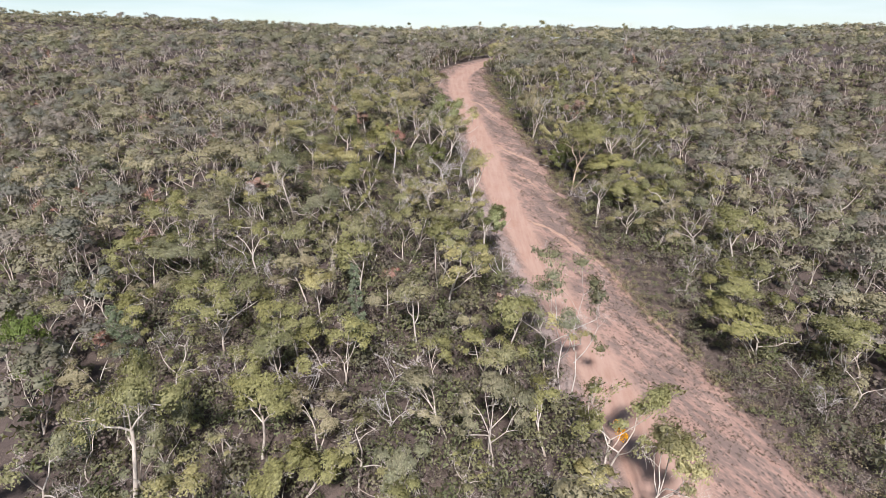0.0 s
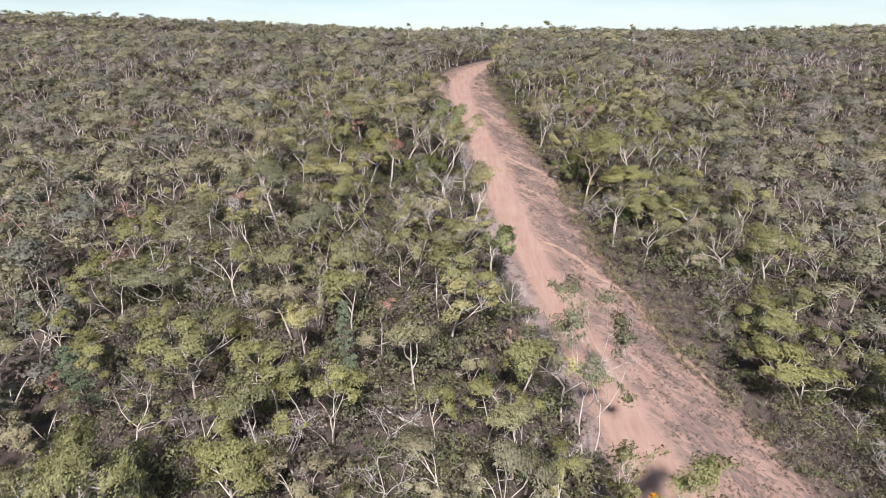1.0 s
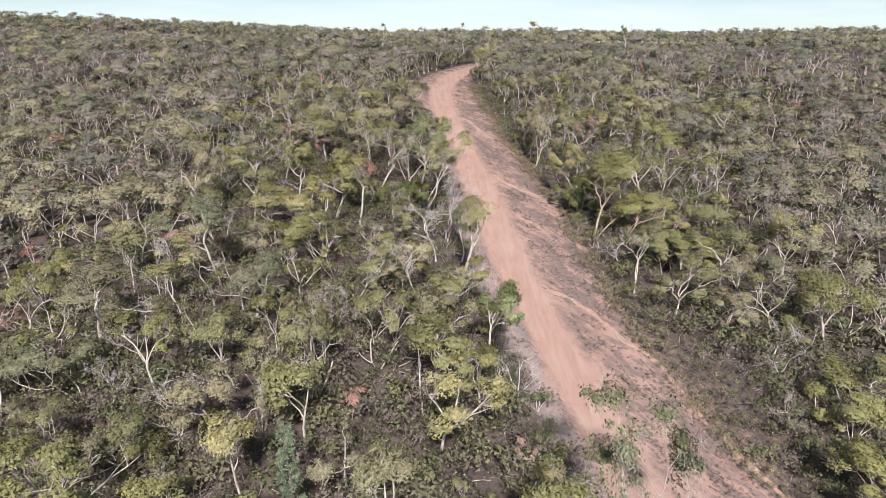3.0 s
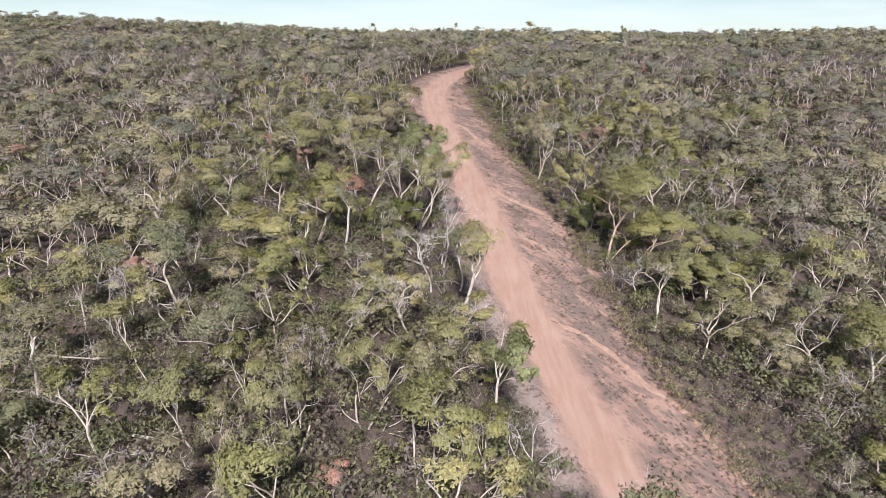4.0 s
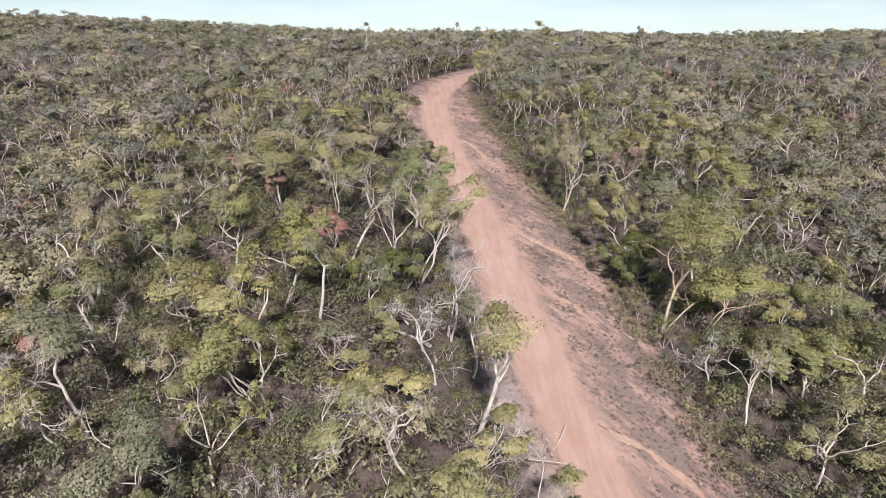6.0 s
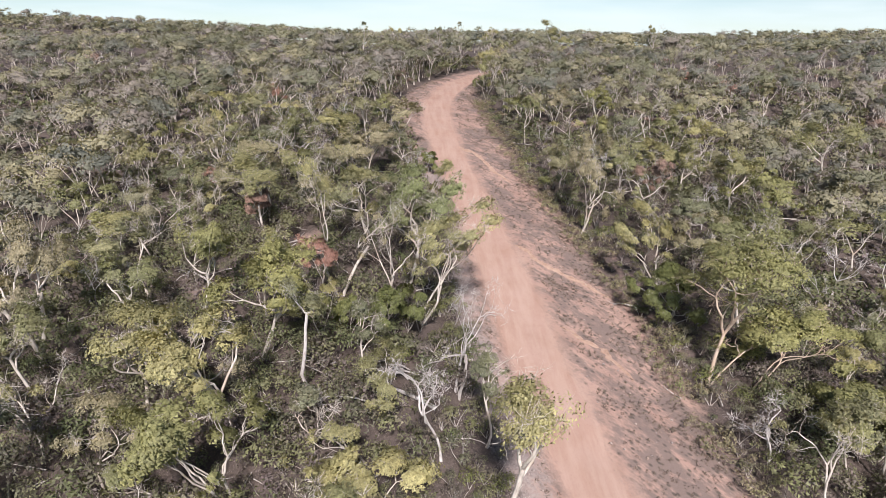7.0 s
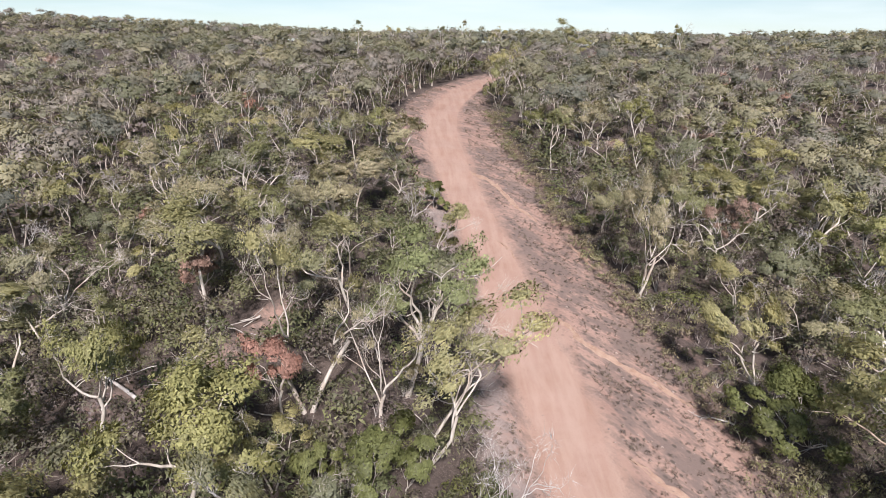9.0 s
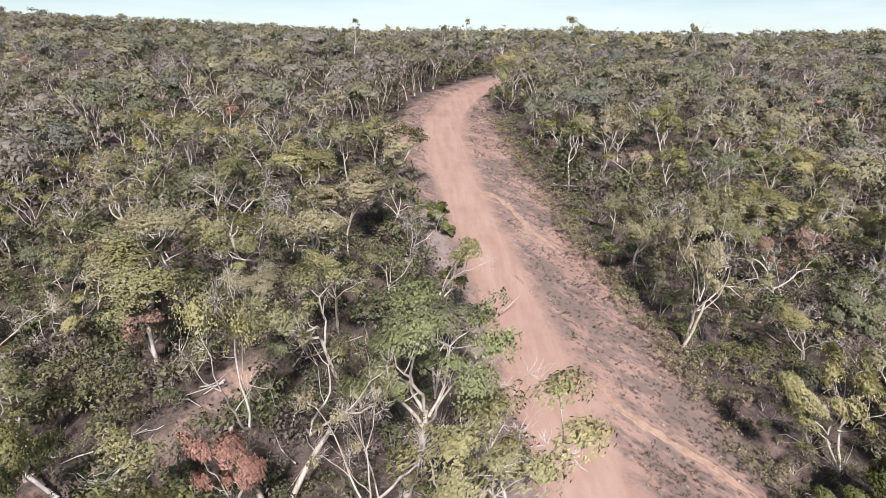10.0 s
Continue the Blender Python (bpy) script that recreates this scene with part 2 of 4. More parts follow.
def stone_material():
    n = Nodes("sandstone", 0.9)
    c = n.mix(n.island(), (0.40, 0.29, 0.23), (0.30, 0.25, 0.23))
    c = n.mix(n.ramp(n.noise(n.place(), 6.0), [(0.4, 0.0), (0.7, 0.6)]), c, (0.20, 0.15, 0.13))
    n.colour(c)
    n.bump(n.noise(n.place(), 18.0), 0.5, 0.01)
    return n.mat


M_STONE = stone_material()

# ---- the lie of the land ----
def smooth(a, b, v):
    t = min(1.0, max(0.0, (v - a) / (b - a)))
    return t * t * (3 - 2 * t)


def softmin(a, b, k):
    h = max(k - abs(a - b), 0.0) / k
    return min(a, b) - h * h * k * 0.25


def terrain(x, y):
    """Broad shape of the spur: it climbs ahead, falls off to both sides and flattens into a plateau."""
    d = x - 7.0
    right = max(0.0, d - 6.0)
    left = max(0.0, -d - 12.0)
    drop = 0.0
    if d > 0:
        drop = 0.21 * right * right / (right + 8.0)
    else:
        drop = 0.17 * left * left / (left + 10.0)
    drop = min(drop, 12.0) * (1.0 - 0.9 * smooth(105.0, 175.0, y))
    z = softmin(0.2 * y - drop, 26.4, 7.0) if y > 60 else 0.2 * y - drop
    if y > 165:
        rise = 0.0165 * min(y - 165, 165.0) - 0.03 * max(0.0, y - 345.0)
        rise += (0.09 * clip(y - 335, 0, 45) - 0.03 * clip(y - 400, 0, 400)) * (1.0 - smooth(-110.0, -40.0, x))
        rise += (0.042 * clip(-x - 20, 0, 240) + 0.012 * clip(x - 60, 0, 240)) * smooth(165.0, 330.0, y)
        z += max(rise, -60.0)
    return z


def interp(v, xs, ys):
    return float(np.interp(v, xs, ys))


WAY_Y = [-90, 20, 30, 36, 42, 48, 54, 60, 66, 74, 82, 90, 98, 106, 114, 121, 128, 135, 142, 150, 158, 170, 190]
LANE_L = [25.0, 12.6, 11.4, 10.6, 9.9, 9.1, 8.1, 6.9, 5.9, 4.8, 4.2, 3.5, 2.7, 1.8, 1.1, 1.0, 1.7, 3.4, 5.8, 9.3, 13.5, 21, 35]
LANE_R = [30.5, 18.0, 16.4, 14.9, 13.3, 12.1, 11.1, 10.0, 9.2, 8.4, 7.9, 7.0, 6.0, 5.2, 4.7, 4.8, 5.6, 7.4, 9.8, 13.3, 17.5, 25, 39]
EDGE_R = [41.0, 28.0, 25.0, 22.0, 20.0, 17.9, 16.4, 15.0, 14.5, 14.0, 13.3, 11.9, 10.5, 9.9, 9.5, 9.0, 8.8, 9.2, 10.8, 14.0, 18, 26, 40]
EDGE_L = [22.0, 11.0, 10.0, 9.0, 8.2, 7.3, 6.2, 5.0, 4.2, 3.0, 2.4, 1.7, 0.7, -0.8, -1.6, -1.8, -1.2, 0.4, 3.2, 6.8, 11, 18, 32]


def _way(y):
    f = []
    for table in (LANE_L, LANE_R, EDGE_L, EDGE_R):
        f.append(sum(interp(y + d, WAY_Y, table) for d in (-3, -1, 1, 3)) / 4)
    return f


WAY = [_way(0.25 * k - 80.0) for k in range(0, 1160)]


def way(y):
    """Left and right edge of the wheel lane, then of the cleared strip, at y."""
    k = max(0.0, min(1158.0, (y + 80.0) * 4.0))
    i = int(k)
    f = k - i
    return [a + (b - a) * f for a, b in zip(WAY[i], WAY[i + 1])]


def height(x, y):
    z = terrain(x, y)
    if -75 < y < 200 and -10 < x < 50:
        ll, lr, el, er = way(y)
        mid, half = (ll + lr) / 2, (lr - ll) / 2
        d = abs(x - mid) / half
        z -= 0.16 * (1 - smooth(0.75, 1.3, d))          # the lane is worn in
        z += 0.06 * noise.noise(Vector((x * 1.3 + y * 0.85, (y - x) * 0.22, 9.0))) * smooth(lr, lr + 0.8, x) * smooth(er + 1.0, er, x)
        wild = smooth(-0.5, 1.5, max(el - x, x - er))
    else:
        wild = 1.0
    if -70 < y < 135 and x < 25:
        z += 1.35 * smooth(0.2, 4.0, way(y)[2] - x) * smooth(15, 35, y) * (1.0 - smooth(105, 130, y))          # the woods stand above the track
    n = noise.noise(Vector((x * 0.35, y * 0.35, 3.0))) * 0.10 + noise.noise(Vector((x * 0.08, y * 0.08, 7.0))) * 0.5 * wild
    n += noise.noise(Vector((x * 1.1, y * 1.1, 1.0))) * (0.012 + 0.07 * wild)
    if y > 130:
        n += 1.2 * smooth(130, 260, y) * noise.noise(Vector((x * 0.012, y * 0.012, 5.0)))
    return z + n


# washouts: each runs from the lane's edge slantwise down across the strip
RUTS = [[(9.3, 64.0), (12.0, 61.0), (13.1, 59.2), (14.0, 56.8), (15.8, 54.4), (16.9, 49.6), (18.1, 46.3), (19.9, 43.0)], [(7.4, 86.4), (9.3, 83.0), (11.2, 81.0), (12.8, 79.0)],
        [(5.5, 94.9), (6.5, 92.6)], [(4.7, 107.2), (6.5, 103.6), (7.3, 100.5), (8.8, 97.2)], [(8.6, 76.6), (10.6, 73.9), (11.6, 71.6)], [(10.2, 93.8), (11.3, 90.8)]]


def rut_distance(x, y):
    """Distance from the nearest washout."""
    best = 9.0
    for line in RUTS:
        if line[-1][1] - 2 < y < line[0][1] + 2:
            for (ax, ay), (bx, by) in zip(line, line[1:]):
                u = clip(((x - ax) * (bx - ax) + (y - ay) * (by - ay)) / ((bx - ax) ** 2 + (by - ay) ** 2), 0.0, 1.0)
                best = min(best, math.hypot(x - ax - (bx - ax) * u, y - ay - (by - ay) * u))
    return best


# ---- mesh building ----
taken = []          # feet of the trees placed so far, with the room they need


def clip(v, a, b):
    return max(a, min(b, v))


class Soup:
    """Vertices and faces gathered piece by piece, with a tone for each piece."""

    def __init__(self):
        self.v, self.q, self.t, self.tint, self.normal, self.n = [], [], [], [], [], 0

    def add(self, v, quads=None, tris=None, tint=0.0, normal=None):
        v = np.asarray(v, dtype=np.float32)
        self.normal.append(np.zeros_like(v) if normal is None else np.asarray(normal, dtype=np.float32))
        if quads is not None and len(quads):
            self.q.append(np.asarray(quads, dtype=np.int32) + self.n)
        if tris is not None and len(tris):
            self.t.append(np.asarray(tris, dtype=np.int32) + self.n)
        self.v.append(v)
        self.tint.append(np.broadcast_to(np.asarray(tint, dtype=np.float32), (len(v),)))
        self.n += len(v)

    def arrays(self):
        v = np.concatenate(self.v) if self.v else np.zeros((0, 3), np.float32)
        q = np.concatenate(self.q) if self.q else np.zeros((0, 4), np.int32)
        t = np.concatenate(self.t) if self.t else np.zeros((0, 3), np.int32)
        c = np.concatenate(self.tint) if self.tint else np.zeros(0, np.float32)
        n = np.concatenate(self.normal) if self.normal else np.zeros((0, 3), np.float32)
        return v, q, t, c, n

    def mesh(self, name, material, smooth_faces=False):
        v, q, t, c, n = self.arrays()
        me = bpy.data.meshes.new(name)
        me.vertices.add(len(v))
        me.vertices.foreach_set("co", v.ravel())
        me.loops.add(4 * len(q) + 3 * len(t))
        me.loops.foreach_set("vertex_index", np.concatenate([q.ravel(), t.ravel()]).astype(np.int32))
        me.polygons.add(len(q) + len(t))
        start = np.concatenate([4 * np.arange(len(q)), 4 * len(q) + 3 * np.arange(len(t))]).astype(np.int32)
        me.polygons.foreach_set("loop_start", start)
        if smooth_faces:
            me.polygons.foreach_set("use_smooth", np.ones(len(q) + len(t), dtype=bool))
        a = me.attributes.new("tint", "FLOAT", "POINT")
        a.data.foreach_set("value", np.ascontiguousarray(c, dtype=np.float32))
        me.materials.append(material)
        me.update(calc_edges=True)
        if len(n) and np.any(n):
            me.normals_split_custom_set_from_vertices(n)
        return me


def unit(v):
    return v / (np.linalg.norm(v, axis=-1, keepdims=True) + 1e-9)


def tube(soup, pts, radii, sides, tint=0.0):
    """A bent, tapered round piece along pts."""
    pts = np.asarray(pts, dtype=float)
    d = unit(np.gradient(pts, axis=0))
    ref = np.array([0.31, 0.95, 0.05]) if abs(d[0][1]) < 0.8 else np.array([0.95, 0.1, 0.3])
    a = unit(np.cross(d, ref))
    b = np.cross(d, a)
    ang = np.arange(sides) * 2 * math.pi / sides
    ring = np.cos(ang)[None, :, None] * a[:, None, :] + np.sin(ang)[None, :, None] * b[:, None, :]
    v = pts[:, None, :] + ring * np.asarray(radii)[:, None, None]
    n = len(pts)
    i = np.arange(n - 1)[:, None] * sides
    j = np.arange(sides)[None, :]
    k = (j + 1) % sides
    q = np.stack([i + j, i + k, i + sides + k, i + sides + j], axis=-1).reshape(-1, 4)
    soup.add(v.reshape(-1, 3), quads=q, tint=tint)


def leaves(soup, rng, centre, radius, flat, count, length, width, droop=0.6, shell=0.5, tint=0.0, rough=0.55):
    """A clump of pointed leaves, thicker towards its outside and top."""
    d = unit(rng.normal(size=(count, 3)))
    d[:, 2] = np.where(d[:, 2] < -0.35, -d[:, 2], d[:, 2])
    r = radius * (shell + (1 - shell) * rng.random((count, 1)) ** 0.6)
    c = np.asarray(centre) + d * r * np.array([1, 1, flat])
    face = unit(d + rng.normal(size=(count, 3)) * rough)
    along = rng.normal(size=(count, 3)) + np.array([0, 0, -droop * 1.6])
    along = unit(along - face * np.sum(along * face, axis=1, keepdims=True))
    side = np.cross(face, along)
    l = length * (0.65 + 0.7 * rng.random((count, 1)))
    w = width * (0.7 + 0.6 * rng.random((count, 1)))
    v = np.stack([c - along * l * 0.5 + side * w * 0.5, c - along * l * 0.5 - side * w * 0.5, c + along * l * 0.5], axis=1).reshape(-1, 3)
    soup.add(v, tris=np.arange(count * 3).reshape(-1, 3), tint=np.repeat(tint + 0.06 * rng.random(count), 3))


def ball():
    """Points and triangles of a rough ball of 20 faces."""
    bm = bmesh.new()
    bmesh.ops.create_icosphere(bm, subdivisions=1, radius=1.0)
    v = np.array([p.co[:] for p in bm.verts])
    f = np.array([[p.index for p in t.verts] for t in bm.faces])
    bm.free()
    return v, f


BALL_V, BALL_F = ball()


def leaf_blades(soup, rng, c, dome, length, width, droop, rough, tint):
    """Small pointed leaves at c that face roughly along dome."""
    count = len(c)
    face = unit(dome + rng.normal(size=(count, 3)) * rough)
    along = rng.normal(size=(count, 3)) + np.array([0, 0, -droop * 1.6])
    along = unit(along - face * np.sum(along * face, axis=1, keepdims=True))
    side = np.cross(face, along)
    l = length * (0.6 + 0.8 * rng.random((count, 1)))
    b = width * (0.7 + 0.6 * rng.random((count, 1)))
    p = np.stack([c - along * l * 0.5 + side * b * 0.5, c - along * l * 0.5 - side * b * 0.5, c + along * l * 0.5], axis=1).reshape(-1, 3)
    soup.add(p, tris=np.arange(count * 3).reshape(-1, 3), tint=np.repeat(tint + 0.05 * rng.random(count), 3), normal=np.repeat(unit(dome * 0.75 + face * 0.25), 3, axis=0))


def clump(soup, rng, centre, radius, flat, count, length, width, droop=0.6, tint=0.0, rough=0.5, out=(0.0, 0.0, 0.4)):
    """A loose spray: tufts of small pointed leaves round a twig's end."""
    tufts = unit(rng.normal(size=(max(5, count // 7), 3)))
    tufts[:, 2] = np.where(tufts[:, 2] < -0.45, -tufts[:, 2], tufts[:, 2])
    pick = tufts[rng.integers(0, len(tufts), count)]
    d = pick * (0.45 + 0.55 * rng.random((count, 1)) ** 0.6) + rng.normal(size=(count, 3)) * 0.17
    leaf_blades(soup, rng, np.asarray(centre) + d * radius * np.array([1, 1, flat]), unit(pick + np.asarray(out)), length, width, droop, rough, tint)


def lobe(soup, rng, centre, radius, flat, count, length, width, core=0.54, tint=0.0, rough=0.4, out=(0.0, 0.0, 0.4)):
    """One dome of a gum's crown: lumpy and thick above, thin below, with a ragged rim; leaves all over a dense inside."""
    waves = rng.normal(size=(5, 3)) * 2.6
    phase = rng.random(5) * 6.28

    def lump(d):
        return 1.0 + 0.13 * np.sin(d @ waves.T + phase).sum(axis=1, keepdims=True)
    shape = np.array([1, 1, flat])
    if core:
        w = BALL_V * lump(BALL_V) * radius * core * shape
        w[:, 2] = np.where(w[:, 2] < 0, w[:, 2] * 0.3, w[:, 2])
        soup.add(w + np.asarray(centre), tris=BALL_F, tint=tint + 0.02 * rng.random(), normal=unit(BALL_V + np.asarray(out)))
    d = unit(rng.normal(size=(count, 3)))
    d[:, 2] = np.where(d[:, 2] < -0.25, -d[:, 2], d[:, 2])
    hang = np.where(d[:, 2:] < 0.25, 0.25 * rng.random((count, 1)), 0.0)          # the rim hangs over
    r = 0.55 + 0.47 * rng.random((count, 1)) ** 0.6
    c = d * lump(d) * r * radius * shape - np.array([0, 0, 1.0]) * hang * radius
    leaf_blades(soup, rng, c + np.asarray(centre), unit(d + np.asarray(out)), length, width, 0.6, rough, tint)


def slivers(soup, rng, centre, radius, flat, count, length, width):
    """Bare twig ends: thin, crooked, tapering splints that point out and up."""
    d = unit(rng.normal(size=(count, 3)) + np.array([0, 0, 0.5]))
    c = np.asarray(centre) + d * radius * np.array([1, 1, flat]) * (0.05 + 0.5 * rng.random((count, 1)))
    along = unit(d + rng.normal(size=(count, 3)) * 0.35)
    side = unit(np.cross(along, rng.normal(size=(count, 3)))) * width * 0.5
    l = length * (0.6 + 0.8 * rng.random((count, 1)))
    knee = c + along * l * 0.5
    end = knee + unit(along + rng.normal(size=(count, 3)) * 0.5) * l * 0.5
    v = np.stack([c + side, c - side, knee - side * 0.7, knee + side * 0.7, end], axis=1).reshape(-1, 3)
    i = 5 * np.arange(count)[:, None]
    soup.add(v, quads=i + np.array([[0, 1, 2, 3]]), tris=i + np.array([[3, 2, 4]]))


def path(rng, p, d, length, steps, wobble, lift):
    """A wandering limb: its points, and its direction at the end."""
    pts = [np.array(p, dtype=float)]
    d = unit(np.array(d, dtype=float))
    for _ in range(steps):
        d = unit(d + rng.normal(size=3) * wobble + np.array([0, 0, lift]))
        pts.append(pts[-1] + d * length / steps)
    return np.array(pts), d


def turned(rng, d, angle, azimuth):
    """The direction d, bent away by angle towards the azimuth round it."""
    ref = np.array([1.0, 0, 0]) if abs(d[0]) < 0.7 else np.array([0, 1.0, 0])
    a = unit(np.cross(d, ref))
    b = np.cross(d, a)
    return unit(d * math.cos(angle) + (a * math.cos(azimuth) + b * math.sin(azimuth)) * math.sin(angle))


# detail: sides of trunk, limb, branch, twig; leaves a clump; leaf length, width; twig ends a clump
FINE = dict(sides=(6, 5, 3, 3), twigs=True, branches=True, count=620, length=0.13, width=0.085, ends=6)
NEAR = dict(sides=(6, 4, 3, 3), twigs=True, branches=True, count=330, length=0.155, width=0.110, ends=5)
MIDDLE = dict(sides=(4, 3, 3, 3), twigs=False, branches=True, count=92, length=0.25, width=0.18, ends=3)
COARSE = dict(sides=(3, 0, 3, 3), twigs=False, branches=False, count=26, length=0.42, width=0.32, ends=0)


def grow_tree(seed, h, detail, stems=1, lean=(0.0, 0.0), fork=0.42, limbs=3, spread=0.75, crown=0.55, bare=0.28, bend=0.12, thick=0.0150, lift=0.10, width=0.0, shear=(0.0, 0.0)):
    """A gum tree h metres high. Returns soups for trunk, limbs with their twigs (one each) and crown."""
    rng = np.random.default_rng(seed)
    trunk, arms, fol = Soup(), [], Soup()
    s0, s1, s2, s3 = detail["sides"]
    tips = []
    for k in range(stems):
        az = rng.random() * 6.28 + k * 6.28 / stems
        out = 0.0 if stems == 1 else 0.28
        d = np.array([lean[0] + out * math.cos(az), lean[1] + out * math.sin(az), 1.0])
        base = np.array([0.12 * math.cos(az), 0.12 * math.sin(az), -0.25]) if stems > 1 else np.array([0, 0, -0.25])
        r0 = h * thick * (1.0 if stems == 1 else 0.8) * (0.85 + 0.3 * rng.random())
        pts, d = path(rng, base, d, h * fork + 0.25, 6 if s0 > 4 else 3, bend, 0.03)
        rad = r0 * np.linspace(1.0, 0.68, len(pts))
        rad[0] *= 1.45
        tube(trunk, pts, rad, s0)
        n = limbs if stems == 1 else max(2, limbs - 1)
        for i in range(n):
            a = rng.random() * 0.7 + i * 6.28 / n + az
            arm = Soup()
            ang = spread * (0.5 + 0.7 * rng.random())
            start = pts[-1] if i < 2 or n < 3 else pts[-2]
            l1 = h * (1 - fork) * (0.52 + 0.2 * rng.random())
            p1, d1 = path(rng, start, turned(rng, d, ang, a), l1, 6 if s1 > 4 else 3, 0.25, lift)
            r1 = r0 * 0.6 * np.linspace(1.0, 0.58, len(p1))
            if s1:
                tube(arm, p1, r1, s1)
            m = 3 if detail["twigs"] or rng.random() < 0.4 else 2
            for j in range(m):
                a2 = rng.random() * 6.28
                start2 = p1[-1] if j < 2 else p1[len(p1) // 2]
                l2 = h * (1 - fork) * (0.26 + 0.16 * rng.random())
                p2, d2 = path(rng, start2, turned(rng, d1, 0.55 + 0.5 * rng.random(), a2), l2, 4 if s1 > 4 else 2, 0.30, lift)
                if detail["branches"]:
                    tube(arm, p2, r0 * 0.34 * np.linspace(1.0, 0.45, len(p2)), s2)
                if detail["twigs"]:
                    for _ in range(2):
                        p3, d3 = path(rng, p2[-1 - int(rng.random() * 2)], turned(rng, d2, 0.5 + 0.5 * rng.random(), rng.random() * 6.28), h * 0.09 * (0.6 + 0.8 * rng.random()), 2, 0.3, 0.1)
                        tube(arm, p3, r0 * 0.15 * np.linspace(1.0, 0.4, len(p3)), s3)
                        tips.append((p3[-1], 0.75, arm))
                tips.append((p2[-1], 1.0, arm))
            arms.append(arm)
    top = max(p[2] for p, _, _ in tips)
    size = h * (0.105 if detail["twigs"] else 0.125) * crown / 0.62
    grown = 1.0
    if width:
        allv = np.stack([p for p, _, _ in tips])
        mid = allv[:, :2].mean(axis=0)
        half = np.percentile(np.abs(allv[:, :2] - mid), 92) + size * 0.8
        k = min(1.6, max(0.6, 0.5 * width / half))
        up = h / (top + size * 0.55)
        grown = max(1.0, (k * k * up) ** 0.333)          # leaves keep their size where the tree is drawn out
    heart = np.mean([p for p, _, _ in tips], axis=0) - np.array([0, 0, 0.1 * h])
    for p, f, arm in tips:
        bald = rng.random() < bare
        if detail["ends"]:
            slivers(arm, rng, p, size * f, 0.7, detail["ends"] * (2 if bare >= 1 else 3 if bald else 1), size * 0.8, 0.015 if detail["twigs"] else 0.03)
        if bald:
            continue
        low = (0.75 if p[2] < top * 0.72 else 1.0) * (0.75 + 0.5 * rng.random())
        tone, out = 0.07 * rng.random(), 0.75 * unit(p - heart) + np.array([0, 0, 0.25])
        if f == 1.0:
            lobe(fol, rng, p + np.array([0, 0, 0.1 * size]), size * 1.14 * low, 0.62 + 0.25 * rng.random(), int(detail["count"] * low * low * grown), detail["length"] / grown, detail["width"] / grown, tint=tone, out=out)
        elif rng.random() < 0.6:
            clump(fol, rng, p + np.array([0, 0, 0.15 * size]), size * 0.75 * low, 0.75, int(0.2 * detail["count"] * grown), detail["length"] / grown, detail["width"] / grown, tint=tone, out=out)
    soups = [trunk, *arms, fol]
    if width:
        # draw the whole tree out to its true height and spread, then lean it over
        for s in soups:
            for v in s.v:
                z = np.clip(v[:, 2], 0, None)
                v[:, 0] = (v[:, 0] - mid[0] * z / top) * (k if s is not trunk else 1.0) + shear[0] * z * up
                v[:, 1] = (v[:, 1] - mid[1] * z / top) * (k if s is not trunk else 1.0) + shear[1] * z * up
                v[:, 2] *= up
    return trunk, arms, fol


def part(name, soup, material, parent, label="", rounded=False):
    ob = new(name, soup.mesh(name, material, rounded))
    ob.parent = parent
    if label:
        ob["label"] = label
    return ob


def tree_thing(name, label, seed, h, at, leaf=None, bark=None, category="tree", group="", detail=FINE, **shape):
    """A tree of its own: trunk, each limb, twigs and crown. leaf None: a dead tree."""
    root = new(name)
    root.empty_display_size = 0.3
    trunk, arms, fol = grow_tree(seed, h, detail, **shape)
    bark = bark or M_BARK
    part("trunk", trunk, bark, root, rounded=True)
    for a in arms:
        part("limb", a, bark, root, rounded=True)
    if leaf and fol.n:
        part("crown", fol, leaf, root, rounded=True)
    root.matrix_basis = pose(at[0], at[1], height(at[0], at[1])) if at else pose(0, 0, 0)
    return tagged(root, label, category, group)


KINDS = dict(
    live=(M_LEAF, M_BARK, 0.20, "pale-barked gum tree with an olive-green crown"),
    half=(M_LEAF, M_BARK, 0.55, "half-bare white-limbed gum tree, thin olive leaves"),
    gold=(M_GOLD, M_BARK, 0.15, "white-limbed gum tree with a yellow-olive crown"),
    green=(M_DEEP, M_BARK, 0.05, "tall pale gum tree with a dense green crown"),
    fresh=(M_GREEN, M_ROUGH, 0.0, "bright green bushy young tree"),
    bush=(M_BUSH, M_TWIG, 0.0, "dense bushy young gum with hanging olive leaves"),
    dry=(M_DRY, M_BARK, 0.2, "small gum tree with dried pink-brown leaves"),
    dead=(None, M_DEAD, 1.0, "bleached leafless dead gum tree"),
    pole=(M_LEAF, M_DEAD, 0.5, "straight grey dead pole tree with few leaves"),
)


